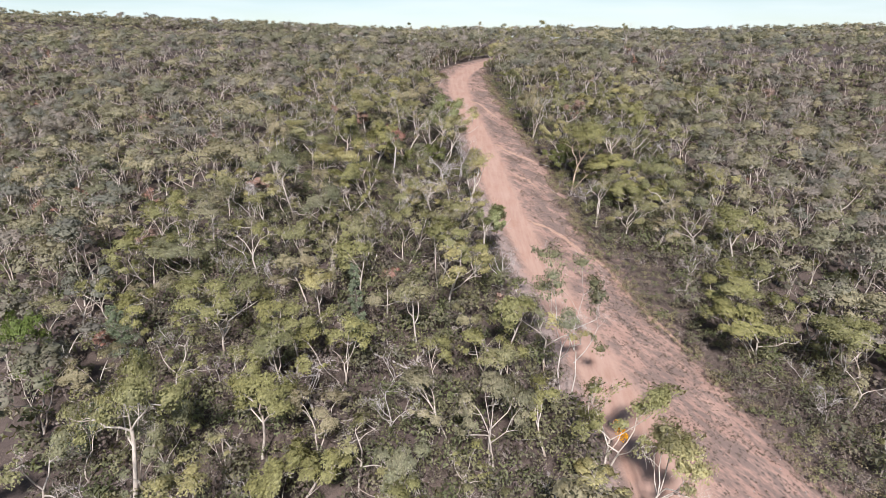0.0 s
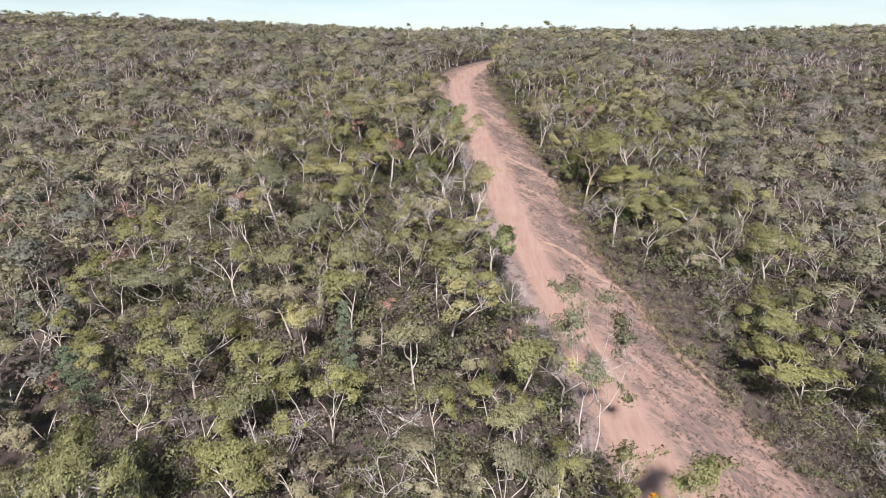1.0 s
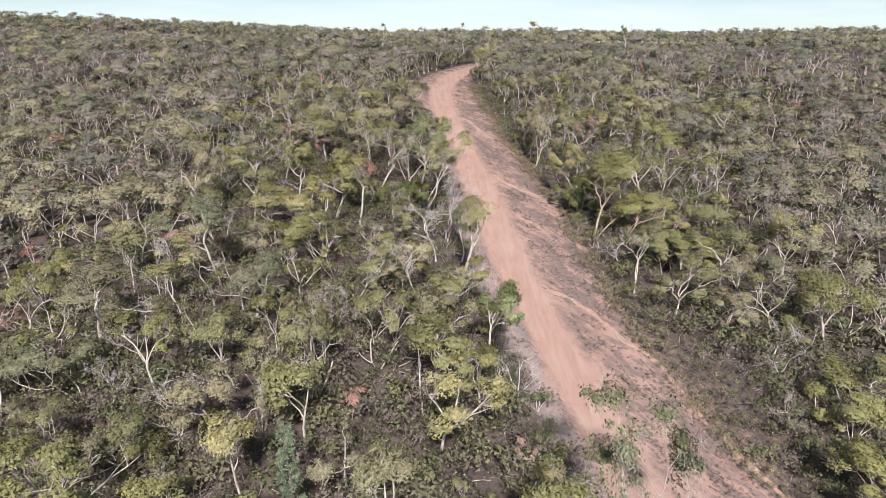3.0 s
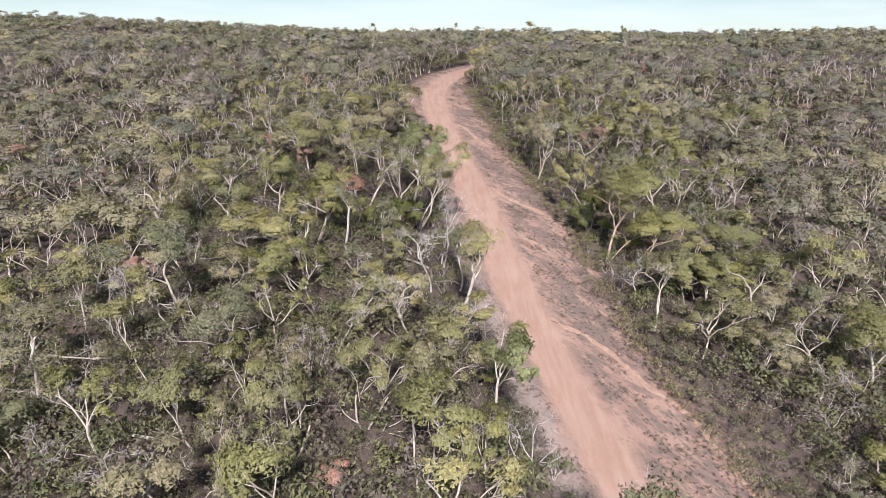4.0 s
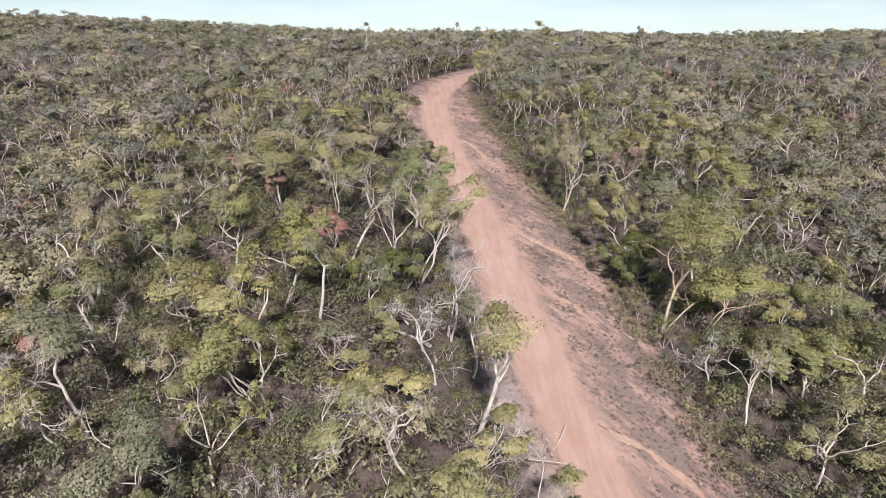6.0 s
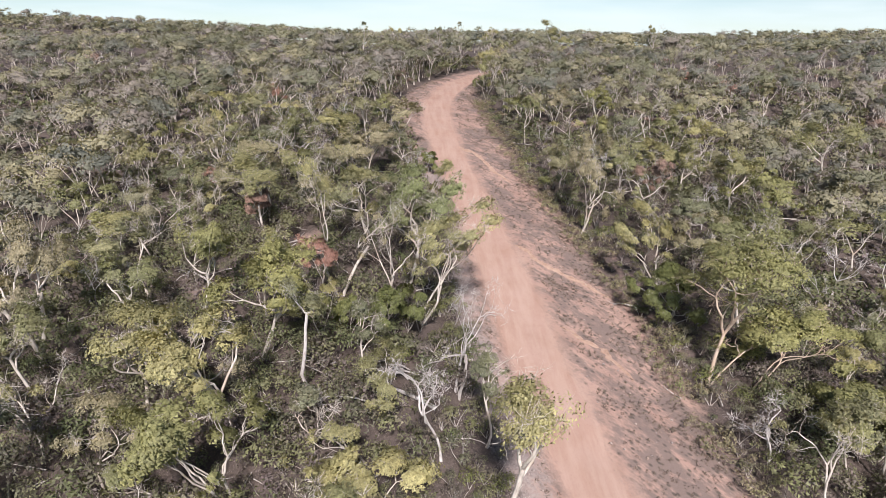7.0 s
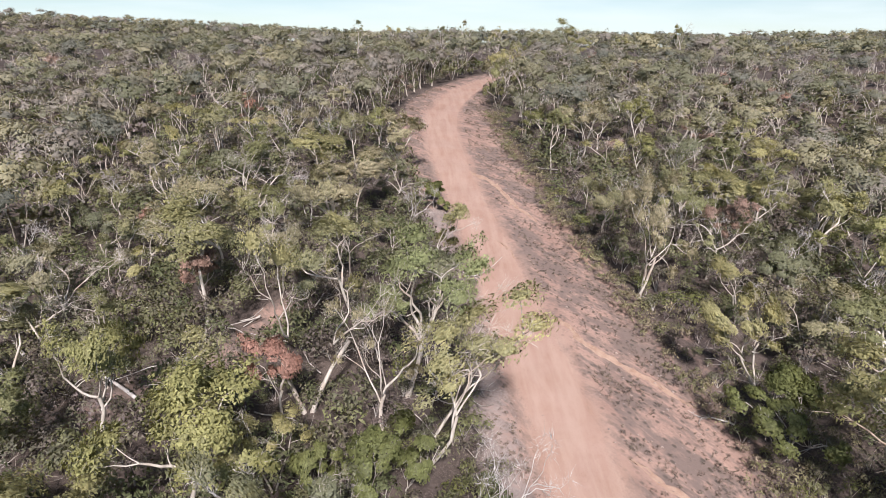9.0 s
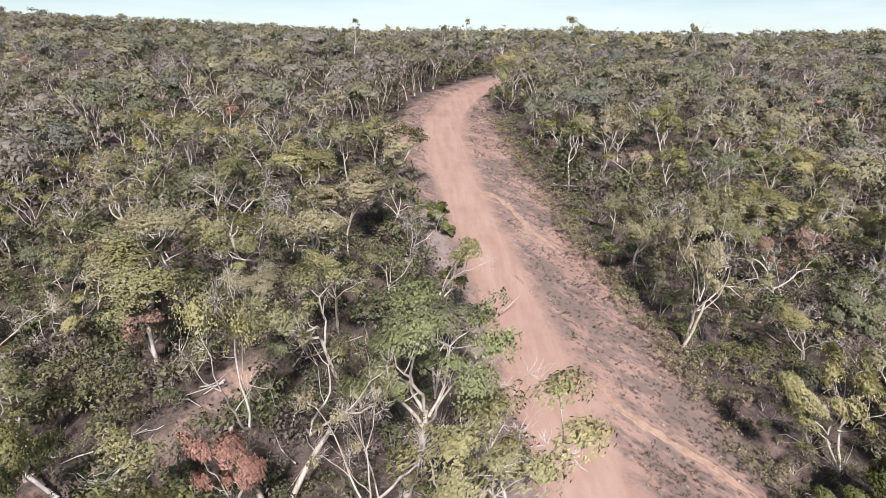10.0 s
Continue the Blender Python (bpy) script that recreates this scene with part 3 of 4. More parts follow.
def gum(kind, x, y, h, width, lean, seed, note="", ahead=0.0, **shape):
    """One of the trees that stand out: its kind, foot, height, crown width and lean to the side."""
    leaf, bark, bare, label = KINDS[kind]
    name = {"dead": "dead_tree", "pole": "dead_tree", "dry": "dying_tree", "bush": "young_gum_tree", "fresh": "young_gum_tree"}.get(kind, "gum_tree")
    stems = shape.get("stems", 1)
    if kind in ("live", "half", "gold"):
        label += ", leaning over" if abs(lean) > 0.3 else ", forked near its base" if stems == 2 else ", many-stemmed" if stems > 2 else ""
    taken.append((x, y, clip(0.72 * width, 1.6, 4.0)))
    group = {"dead_tree": "dead trees of the hillside", "dying_tree": "dying trees of the hillside", "young_gum_tree": "young gum trees of the hillside"}.get(name, "gum trees of the hillside")
    shape.setdefault("crown", 0.74 if kind == "bush" else 0.57)
    bark = shape.pop("bark", bark)
    return tree_thing(name, note or label, seed, h, (x, y), leaf=leaf, bark=bark, category="dead tree" if leaf is None else "tree", group=group, detail=FINE if 54 < y < 100 and -24 < x < 30 else NEAR, bare=shape.pop("bare", bare), width=width, shear=(lean, ahead), **shape)


def pine(x, y, h, width, lean, seed):
    """A native pine: upright stem, short drooping whorls, thin grey-green needles."""
    r = np.random.default_rng(seed)
    root = new("native_pine")
    root.empty_display_size = 0.3
    trunk, arms, fol = Soup(), Soup(), Soup()
    pts, _ = path(r, (0, 0, -0.2), (lean, 0, 1), h + 0.2, 8, 0.04, 0.05)
    tube(trunk, pts, h * 0.014 * np.linspace(1.2, 0.15, len(pts)), 6)
    n = int(h * 9)
    for k in range(n):
        f = 0.18 + 0.82 * (k + r.random()) / n
        at = pts[0] + (pts[-1] - pts[0]) * f
        reach = width * 0.5 * (1.05 - f) ** 0.7 * (0.6 + 0.5 * r.random()) + 0.12
        a = r.random() * 6.283
        p, _ = path(r, at, (math.cos(a), math.sin(a), 0.25), reach, 3, 0.15, 0.05)
        tube(arms, p, [0.022, 0.016, 0.011, 0.006], 3)
        leaves(fol, r, p[-1] - (p[-1] - p[0]) * 0.3, reach * 0.42, 0.8, 60, 0.26, 0.05, droop=-0.2, shell=0.1)
    part("trunk", trunk, M_ROUGH, root, rounded=True)
    part("branch_whorl", arms, M_TWIG, root)
    part("foliage", fol, M_PINE, root)
    root.matrix_basis = pose(x, y, height(x, y))
    taken.append((x, y, 2.2))
    return tagged(root, "slender grey-green native pine with fine drooping foliage", "tree", "native pines")


def fallen(x, y, length, turn, arch, seed, label="bleached curved fallen branch lying in the undergrowth"):
    """A fallen limb that rests on its thick end and its side branches."""
    r = np.random.default_rng(seed)
    root = new("fallen_branch")
    root.empty_display_size = 0.2
    stem, side = Soup(), []
    n = 9
    u = np.linspace(0, 1, n)
    pts = np.stack([u * length, 0.22 * length * np.sin(u * 3.0 + r.random() * 3) * u, 0.05 + arch * np.sin(u * 3.1) ** 0.8 + 0.05 * r.random(n)], axis=1)
    tube(stem, pts, 0.024 * length * np.linspace(1.0, 0.35, n), 7)
    for k in (4, 5, 6, 7, 8):
        p, d = path(r, pts[k], (0.7, r.normal() * 1.1, 0.25 * r.normal()), length * (0.18 + 0.2 * r.random()), 5, 0.3, -0.08)
        s = Soup()
        tube(s, p, 0.009 * length * np.linspace(1.0, 0.3, len(p)), 5)
        q, _ = path(r, p[2], (0.3, r.normal(), 0.4), length * 0.15, 3, 0.3, 0.0)
        tube(s, q, 0.005 * length * np.linspace(1.0, 0.3, len(q)), 4)
        side.append(s)
    part("stem", stem, M_DEAD, root, rounded=True)
    for s in side:
        part("side_branch", s, M_DEAD, root, rounded=True)
    root.matrix_basis = pose(x, y, height(x, y), 0, 0, turn)
    return tagged(root, label, "fallen branch", "fallen branches")

# ---- ground ----
def spaced(knots):
    """Grid lines: (from, to, step) stretches, then ever wider out to the horizon."""
    out = []
    for a, b, s in knots:
        out += list(np.arange(a, b - 1e-6, s))
    lo, hi, step = out[0], out[-1], 4.0
    while hi < 4000:
        hi += step
        out.append(hi)
        step *= 1.35
    step = 4.0
    while lo > -4000:
        lo -= step
        out.insert(0, lo)
        step *= 1.35
    return out


SIDE = [(-14.4, 78.8), (-12.6, 79.9), (-10.9, 80.5), (-9.1, 81.7), (-8.0, 83.4), (-7.4, 85.2)]


def side_clearing(x, y):
    """Distance from the middle of the small bare strip beside the track."""
    best = 99.0
    for (ax, ay), (bx, by) in zip(SIDE, SIDE[1:]):
        u = clip(((x - ax) * (bx - ax) + (y - ay) * (by - ay)) / ((bx - ax) ** 2 + (by - ay) ** 2), 0.0, 1.0)
        best = min(best, math.hypot(x - ax - (bx - ax) * u, y - ay - (by - ay) * u))
    return best


def heath_fringe(y):
    """Width of the low open heath between the cleared strip and the woods."""
    return 0.6 + 3.4 * (1.0 - smooth(54.0, 62.0, y)) + 4.2 * smooth(71.5, 75.0, y) * (1.0 - smooth(83.0, 87.0, y))


def cover(x, y):
    """How far a spot belongs to the wheel lane, the cleared strip, the washout and the grey gravel (0.5 on the border)."""
    lane = verge = rut = grey = -0.3
    if -75 < y < 200 and -15 < x < 50:
        ll, lr, el, er = way(y)
        lane = clip(0.5 + min(x - ll, lr - x) / 1.5, -0.3, 1.3)
        verge = clip(0.5 + min(x - el, er - x) / 2.6, -0.3, 1.3)
        if x > er:
            verge = max(verge, 0.42 - 0.35 * smooth(0.0, heath_fringe(y) + 0.8, x - er))
        rut = clip(0.30 + (0.1 - rut_distance(x, y)) / 0.9, -0.3, 0.6)
        if y < 100:
            grey = clip(0.4 + min(x - el + 0.5, ll - 0.5 - x) / 2.4, -0.3, 0.58)
    bare = side_clearing(x, y)
    if bare < 3:
        verge = max(verge, clip(0.5 + (0.9 - bare) / 1.2, -0.3, 1.0))
    return lane, verge, rut, grey


def grid(name, xs, ys, z_of, material):
    nx, ny = len(xs), len(ys)
    co, val = [], [[], [], [], []]
    for j in range(ny):
        for i in range(nx):
            x, y = xs[i], ys[j]
            co.append((x, y, z_of(x, y)))
            for k, c in enumerate(cover(x, y)):
                val[k].append(c)
    s = Soup()
    j, i = np.meshgrid(np.arange(ny - 1), np.arange(nx - 1), indexing="ij")
    a = (j * nx + i).ravel()
    s.add(np.array(co), quads=np.stack([a, a + 1, a + nx + 1, a + nx], axis=1))
    me = s.mesh(name, material, True)
    for k, key in enumerate(("lane", "verge", "rut", "grey")):
        at = me.attributes.new(key, "FLOAT", "POINT")
        at.data.foreach_set("value", np.array(val[k], dtype=np.float32))
    return me


def ground_height(x, y):
    z = height(x, y)
    if -69 < y < 174 and -10 < x < 50:
        ll, lr, el, er = way(y)
        z -= 0.10 * smooth(-0.05, 0.5, min(x - ll, lr - x))
    return z


XS = spaced([(-1200, -320, 80.0), (-320, -120, 10.0), (-120, -30, 4.0), (-30, -6, 1.0), (-6, 24, 0.45), (24, 36, 1.0), (36, 120, 3.0), (120, 320, 10.0), (320, 1200, 80.0)])
YS = spaced([(-500, -76, 53.0), (-76, 20, 3.0), (20, 140, 0.75), (140, 180, 1.5), (180, 320, 5.0), (320, 400, 8.0), (400, 1600, 100.0)])
ground = tagged(new("ground", grid("ground", XS, YS, ground_height, M_EARTH)), "leaf-littered brown hillside soil with a pink stony cleared strip", "ground", kind="structure")


def road_mesh():
    co, val = [], [[], [], [], []]
    rows, cols = np.concatenate([np.arange(-70, 18.5, 2.0), np.arange(18.5, 173.5, 0.5)]), 13
    for y in rows:
        ll, lr, el, er = way(y)
        ll += 0.15 + 0.3 * noise.noise(Vector((0, y * 0.9, 2.0)))
        lr += -0.15 + 0.3 * noise.noise(Vector((9, y * 0.9, 2.0)))
        for i in range(cols):
            x = ll + (lr - ll) * i / (cols - 1)
            edge = min(i, cols - 1 - i)
            ridge = 0.035 * math.cos((i / (cols - 1) - 0.5) * 4 * math.pi)
            co.append((x, y, height(x, y) + (0.02 if edge else -0.09) + ridge * (edge > 1)))
            for k, c in enumerate(cover(x, y)):
                val[k].append(c)
    n = len(rows)
    s = Soup()
    j, i = np.meshgrid(np.arange(n - 1), np.arange(cols - 1), indexing="ij")
    a = (j * cols + i).ravel()
    s.add(np.array(co), quads=np.stack([a, a + 1, a + cols + 1, a + cols], axis=1))
    me = s.mesh("road", M_EARTH, True)
    for k, key in enumerate(("lane", "verge", "rut", "grey")):
        at = me.attributes.new(key, "FLOAT", "POINT")
        at.data.foreach_set("value", np.array(val[k], dtype=np.float32))
    return me


road = tagged(new("road", road_mesh()), "smooth pinkish-orange sandy dirt track up the hillside", "dirt road", kind="structure")


def bank(line, seed):
    """A washout: a shallow channel of raw clay with crumbling, broken lips that follows the line."""
    r = np.random.default_rng(seed)
    s = Soup()
    line = np.array(line)
    run = np.concatenate([[0], np.cumsum(np.hypot(*np.diff(line, axis=0).T))])
    steps = np.arange(0, run[-1], 0.16)
    co = []
    for u in steps:
        x0, y = np.interp(u, run, line[:, 0]), np.interp(u, run, line[:, 1])
        f = min(1.0, u / 1.5, (run[-1] - u) / 2.5)
        w = (0.11 + 0.10 * noise.noise(Vector((2.0, u * 0.9, seed))) + 0.07 * noise.noise(Vector((4.0, u * 3.1, seed)))) * (0.25 + 0.75 * f)
        up = max(0.012, 0.06 + 0.10 * noise.noise(Vector((5.0, u * 1.3, seed)))) * f
        wig = 0.30 * noise.noise(Vector((8.0, u * 0.55, seed))) + 0.10 * noise.noise(Vector((8.0, u * 2.0, seed)))
        for k, (dx, dz) in enumerate(((-1.9, -0.5), (-1.1, 0.25), (-0.5, 0.10), (0.1, 0.12), (0.7, 0.8), (1.2, 0.9), (1.9, -0.5))):
            x = x0 + wig + dx * w + 0.02 * r.normal()
            z = y + 0.45 * dx * w + 0.03 * r.normal()
            co.append((x, z, height(x, z) + up * dz * (1 + 0.3 * r.normal()) + (-0.04 if k in (0, 6) else 0.012)))
    j, i = np.meshgrid(np.arange(len(steps) - 1), np.arange(6), indexing="ij")
    a = (j * 7 + i).ravel()
    s.add(np.array(co), quads=np.stack([a, a + 1, a + 8, a + 7], axis=1))
    return tagged(new("washout", s.mesh("washout", M_CLAY, True)), "shallow washout of raw orange clay with crumbling edges", "washout", kind="structure")


for _k, _line in enumerate(RUTS):
    bank(_line, 31 + _k)


# ---- where trees stand ----
def in_clearing(x, y, margin):
    if side_clearing(x, y) < 0.9 + min(margin, 0.5):
        return True
    if not -75 < y < 200:
        return False
    ll, lr, el, er = way(y)
    return el - margin < x < er + margin + (heath_fringe(y) if margin > 0.3 else 0.0)


# ---- trees that stand out, by their feet ----
gum("gold", -12.6, 75.7, 6.9, 3.8, 0.17, 700, stems=1, fork=0.5, limbs=4)
gum("gold", -8.7, 72.9, 7.0, 5.1, 0.18, 701, stems=2, fork=0.48, limbs=4, thick=0.0172)
gum("green", -0.7, 79.1, 7.8, 5.3, 0.11, 702, stems=1, fork=0.42, limbs=5, thick=0.0172, spread=0.55)
gum("half", -4.9, 78.3, 9.2, 4.5, 0.08, 703, bare=0.8, stems=2, fork=0.4, limbs=3)
gum("half", -1.7, 76.7, 6.5, 2.8, -0.05, 704, stems=1, fork=0.3, limbs=4)
gum("half", 0.1, 75.5, 7.6, 4.6, 0.34, 705, stems=2, fork=0.4, limbs=4, thick=0.0156)
gum("dead", 1.7, 70.2, 6.2, 4.4, 0.12, 706, stems=2, fork=0.35, limbs=4, thick=0.0164)
gum("live", -10.9, 84.6, 6.6, 4.1, -0.12, 707, stems=1, fork=0.6, limbs=3)
gum("dry", -10.8, 84.9, 3.9, 2.2, -0.09, 708, stems=1, fork=0.4, limbs=3)
gum("half", -18.9, 85.7, 5.4, 5.2, 0.14, 709, stems=2, fork=0.35, limbs=4)
gum("half", -16.2, 86.8, 4.2, 3.0, 0.27, 710, stems=1, fork=0.35, limbs=3)
gum("dry", -5.5, 77.2, 4.7, 2.0, -0.15, 711, stems=1, fork=0.5, limbs=3)
gum("bush", -3.8, 73.3, 3.2, 2.0, -0.01, 712, stems=2, fork=0.25, limbs=3)
gum("bush", -2.1, 73.2, 3.5, 2.9, 0.12, 713, stems=3, fork=0.25, limbs=3)
gum("bush", -0.6, 73.5, 2.9, 2.0, 0.12, 714, stems=2, fork=0.25, limbs=3)
gum("half", -12.1, 99.0, 4.6, 3.9, -0.04, 715, stems=1, fork=0.5, limbs=3)
gum("live", -6.8, 99.2, 4.8, 4.8, -0.09, 716, stems=1, fork=0.5, limbs=4)
gum("live", -4.0, 95.1, 5.1, 4.0, 0.15, 717, stems=1, fork=0.5, limbs=4)
gum("live", 12.8, 88.0, 7.7, 5.0, 0.09, 718, stems=2, fork=0.35, limbs=4, thick=0.0148)
gum("live", 15.9, 80.5, 5.6, 4.2, -0.29, 719, stems=2, fork=0.42, limbs=4)
gum("live", 19.3, 82.1, 4.7, 4.4, 0.12, 720, stems=1, fork=0.35, limbs=4)
gum("live", 21.3, 88.1, 4.1, 3.6, 0.04, 721, stems=1, fork=0.4, limbs=4)
gum("bush", 15.5, 76.9, 3.6, 4.3, -0.16, 722, stems=3, fork=0.25, limbs=4)
gum("dry", 20.4, 91.1, 5.1, 3.1, -0.23, 723, stems=2, fork=0.35, limbs=3)
gum("live", 18.5, 96.3, 4.8, 4.5, -0.05, 724, stems=2, fork=0.4, limbs=4)
gum("live", 24.3, 98.8, 4.6, 5.0, -0.34, 725, stems=2, fork=0.4, limbs=4)
gum("gold", 15.5, 71.3, 8.7, 5.4, 0.19, 726, stems=1, fork=0.42, limbs=4, thick=0.0135, bark=M_CREAM)
gum("gold", 15.7, 71.3, 4.2, 3.5, 0.68, 727, stems=1, fork=0.5, limbs=3, thick=0.0135, bark=M_CREAM)
gum("gold", 17.9, 71.0, 5.0, 4.5, 0.55, 728, stems=2, fork=0.42, limbs=4, thick=0.0125, bark=M_CREAM)
gum("dead", 16.2, 66.2, 3.5, 3.6, -0.16, 729, stems=1, fork=0.35, limbs=3)
gum("gold", 21.8, 65.7, 4.5, 4.2, -0.39, 730, stems=1, fork=0.5, limbs=4)
gum("gold", 20.3, 66.4, 3.3, 2.5, -0.31, 731, stems=1, fork=0.45, limbs=4)
gum("live", 43.3, 105.1, 8.0, 6.9, 0.03, 732, stems=1, fork=0.55, limbs=4)
gum("half", 33.2, 85.6, 6.3, 5.0, -0.03, 733, stems=2, fork=0.4, limbs=3)
gum("live", -13.3, 69.4, 5.6, 3.7, 0.00, 734, stems=1, fork=0.45, limbs=4)
gum("gold", -7.3, 63.1, 5.5, 5.4, -0.39, 735, stems=2, fork=0.35, limbs=4, thick=0.0156)
gum("pole", -5.4, 69.4, 6.5, 1.4, -0.05, 736, stems=1, fork=0.8, limbs=2)
gum("half", -4.7, 65.4, 3.8, 2.5, 0.02, 737, stems=1, fork=0.4, limbs=3)
gum("dead", 0.7, 65.4, 5.1, 3.1, -0.23, 738, stems=1, fork=0.5, limbs=3)
gum("live", -20.9, 74.3, 8.4, 5.2, 0.06, 739, stems=2, fork=0.55, limbs=4, thick=0.0189)
gum("half", -18.8, 70.3, 5.9, 3.5, -0.12, 740, stems=1, fork=0.6, limbs=3)
gum("half", -17.1, 82.6, 4.8, 5.0, -0.49, 741, stems=1, fork=0.6, limbs=3)
gum("live", -2.4, 61.6, 3.7, 4.0, 0.00, 742, stems=2, fork=0.3, limbs=4)
gum("half", -16.1, 60.9, 5.8, 3.3, -0.17, 743, stems=1, fork=0.55, limbs=3)
gum("live", -11.9, 57.2, 6.0, 5.0, -0.04, 744, stems=1, fork=0.4, limbs=4)
gum("dead", -6.8, 56.8, 3.6, 3.0, 0.12, 745, stems=3, fork=0.25, limbs=3)
gum("half", -5.4, 59.0, 5.2, 5.3, 0.51, 746, stems=1, fork=0.45, limbs=4, thick=0.0148)
gum("half", -0.0, 57.9, 6.1, 4.2, -0.30, 747, stems=1, fork=0.6, limbs=4, thick=0.0148)
gum("half", -3.3, 52.8, 5.6, 4.2, 0.22, 748, stems=2, fork=0.4, limbs=4)
gum("live", -7.0, 50.4, 6.0, 3.1, 0.01, 749, stems=3, fork=0.45, limbs=3)
gum("gold", 22.5, 67.2, 3.7, 4.0, 0.36, 750, stems=1, fork=0.45, limbs=4)
gum("gold", 21.6, 67.7, 3.9, 3.6, -0.29, 751, stems=1, fork=0.5, limbs=4)
gum("live", 18.8, 60.0, 4.7, 5.3, 0.25, 752, stems=1, fork=0.35, limbs=4)
gum("live", 21.9, 58.6, 4.3, 5.2, 0.11, 753, stems=2, fork=0.3, limbs=4, thick=0.0172)
gum("live", 31.8, 67.0, 8.0, 5.5, -0.19, 754, stems=1, fork=0.45, limbs=4)
gum("green", 3.5, 52.4, 5.7, 3.6, 0.22, 755, stems=1, fork=0.55, limbs=4, lift=0.0)
gum("half", 0.8, 58.2, 4.1, 4.5, 0.64, 756, stems=2, fork=0.35, limbs=4, thick=0.0156)
gum("live", -22.4, 56.4, 7.3, 6.7, 0.12, 757, stems=1, fork=0.5, limbs=4)
gum("dead", -19.8, 51.1, 3.7, 3.5, 0.09, 758, stems=1, fork=0.35, limbs=4)
gum("live", -22.2, 52.5, 4.9, 5.4, -0.50, 759, stems=2, fork=0.4, limbs=4)
gum("gold", -17.0, 41.7, 6.6, 7.6, -0.03, 760, stems=1, fork=0.35, limbs=5, thick=0.0148)
gum("half", -11.3, 46.5, 5.4, 4.3, -0.24, 761, stems=1, fork=0.55, limbs=3)
gum("gold", -10.5, 38.4, 6.2, 4.6, 0.14, 762, stems=1, fork=0.45, limbs=5)
gum("half", -9.7, 48.2, 5.6, 3.4, 0.07, 763, stems=3, fork=0.45, limbs=3)
gum("half", -7.6, 53.4, 5.3, 3.6, 0.09, 764, stems=3, fork=0.45, limbs=3)
gum("half", -15.9, 62.5, 7.5, 5.8, -0.23, 765, stems=1, fork=0.55, limbs=3)
gum("gold", 29.6, 57.8, 6.9, 4.0, -0.12, 766, stems=1, fork=0.5, limbs=4)
gum("gold", 27.2, 49.8, 4.7, 5.5, -0.47, 767, stems=1, fork=0.4, limbs=4)
gum("gold", 25.1, 43.1, 5.4, 6.1, -0.44, 768, stems=3, fork=0.4, limbs=4, thick=0.0164)
gum("half", 0.4, 45.0, 6.5, 5.7, 0.26, 769, stems=1, fork=0.4, limbs=4, thick=0.0156)
gum("live", 1.7, 40.1, 4.0, 1.7, -0.04, 770, stems=1, fork=0.4, limbs=3)
gum("dry", 5.0, 44.6, 2.6, 2.3, -0.15, 771, stems=2, fork=0.3, limbs=3)
pine(-6.1, 40.0, 7.0, 1.8, -0.02, 772)
pine(-23.8, 41.2, 5.8, 3.2, -0.01, 773)
gum("gold", -11.2, 31.2, 6.4, 4.2, 0.03, 774, stems=1, fork=0.55, limbs=5)
gum("gold", -18.1, 28.4, 10.1, 5.9, 0.11, 775, stems=1, fork=0.5, limbs=5)
gum("half", -17.2, 29.2, 5.9, 4.0, 0.10, 776, stems=2, fork=0.35, limbs=4)
gum("gold", -8.7, 27.3, 4.1, 5.1, 0.17, 777, stems=2, fork=0.25, limbs=4)
gum("live", -2.5, 27.3, 4.8, 3.8, 0.09, 778, stems=2, fork=0.3, limbs=4)
gum("half", 0.4, 32.1, 5.1, 4.2, -0.50, 779, stems=1, fork=0.45, limbs=4)
gum("live", 2.9, 30.2, 6.7, 4.4, 0.01, 780, stems=2, fork=0.4, limbs=4)
gum("dead", 6.3, 27.1, 3.1, 3.1, -0.17, 781, stems=3, fork=0.3, limbs=3)
gum("live", 9.1, 28.2, 2.7, 3.7, -0.14, 782, stems=1, fork=0.4, limbs=4)
gum("gold", 31.2, 41.8, 6.8, 6.7, -0.06, 783, stems=2, fork=0.35, limbs=5, thick=0.0148)
gum("live", 49.1, 70.6, 8.7, 6.2, -0.21, 784, stems=1, fork=0.45, limbs=4)
pine(-24.5, 32.8, 5.0, 4.3, 0.66, 785)
gum("fresh", -31.4, 39.6, 7.0, 5.0, 0.17, 786, stems=2, fork=0.3, limbs=4)
gum("dead", -10.9, 27.5, 2.8, 2.4, -0.01, 787, stems=1, fork=0.4, limbs=3)
gum("live", 8.3, 35.9, 10.6, 6.6, 0.06, 901, ahead=0.40, bare=0.3, crown=0.46, stems=2, fork=0.42, limbs=4, thick=0.0065, bark=M_TWIG, note="thin-stemmed green gum leaning far out over the track")
gum("live", -1.6, 104.0, 5.5, 4.6, 0.08, 905, stems=1, fork=0.4, limbs=4)
gum("bush", 1.3, 99.9, 2.1, 2.2, 0.0, 906, stems=3, fork=0.2, limbs=3, note="dense round dark-green bush at the track edge")
gum("half", 2.0, 60.8, 8.6, 3.0, 0.22, 902, stems=1, fork=0.55, limbs=3, note="thin-stemmed green gum leaning out over the track")
gum("half", 0.6, 88.5, 5.6, 3.2, 0.35, 903, stems=1, fork=0.5, limbs=3, note="small gum leaning out over the track edge")
gum("gold", 9.7, 30.3, 6.8, 5.4, 0.22, 904, stems=2, fork=0.4, limbs=4, note="gum tree beside the track with a patch of orange leaves")
gum("live", 10.6, 27.2, 6.4, 4.6, 0.42, 905, stems=2, fork=0.4, limbs=4)
gum("live", 10.2, 128.0, 5.2, 4.2, 0.0, 910, stems=2, fork=0.35, limbs=4)
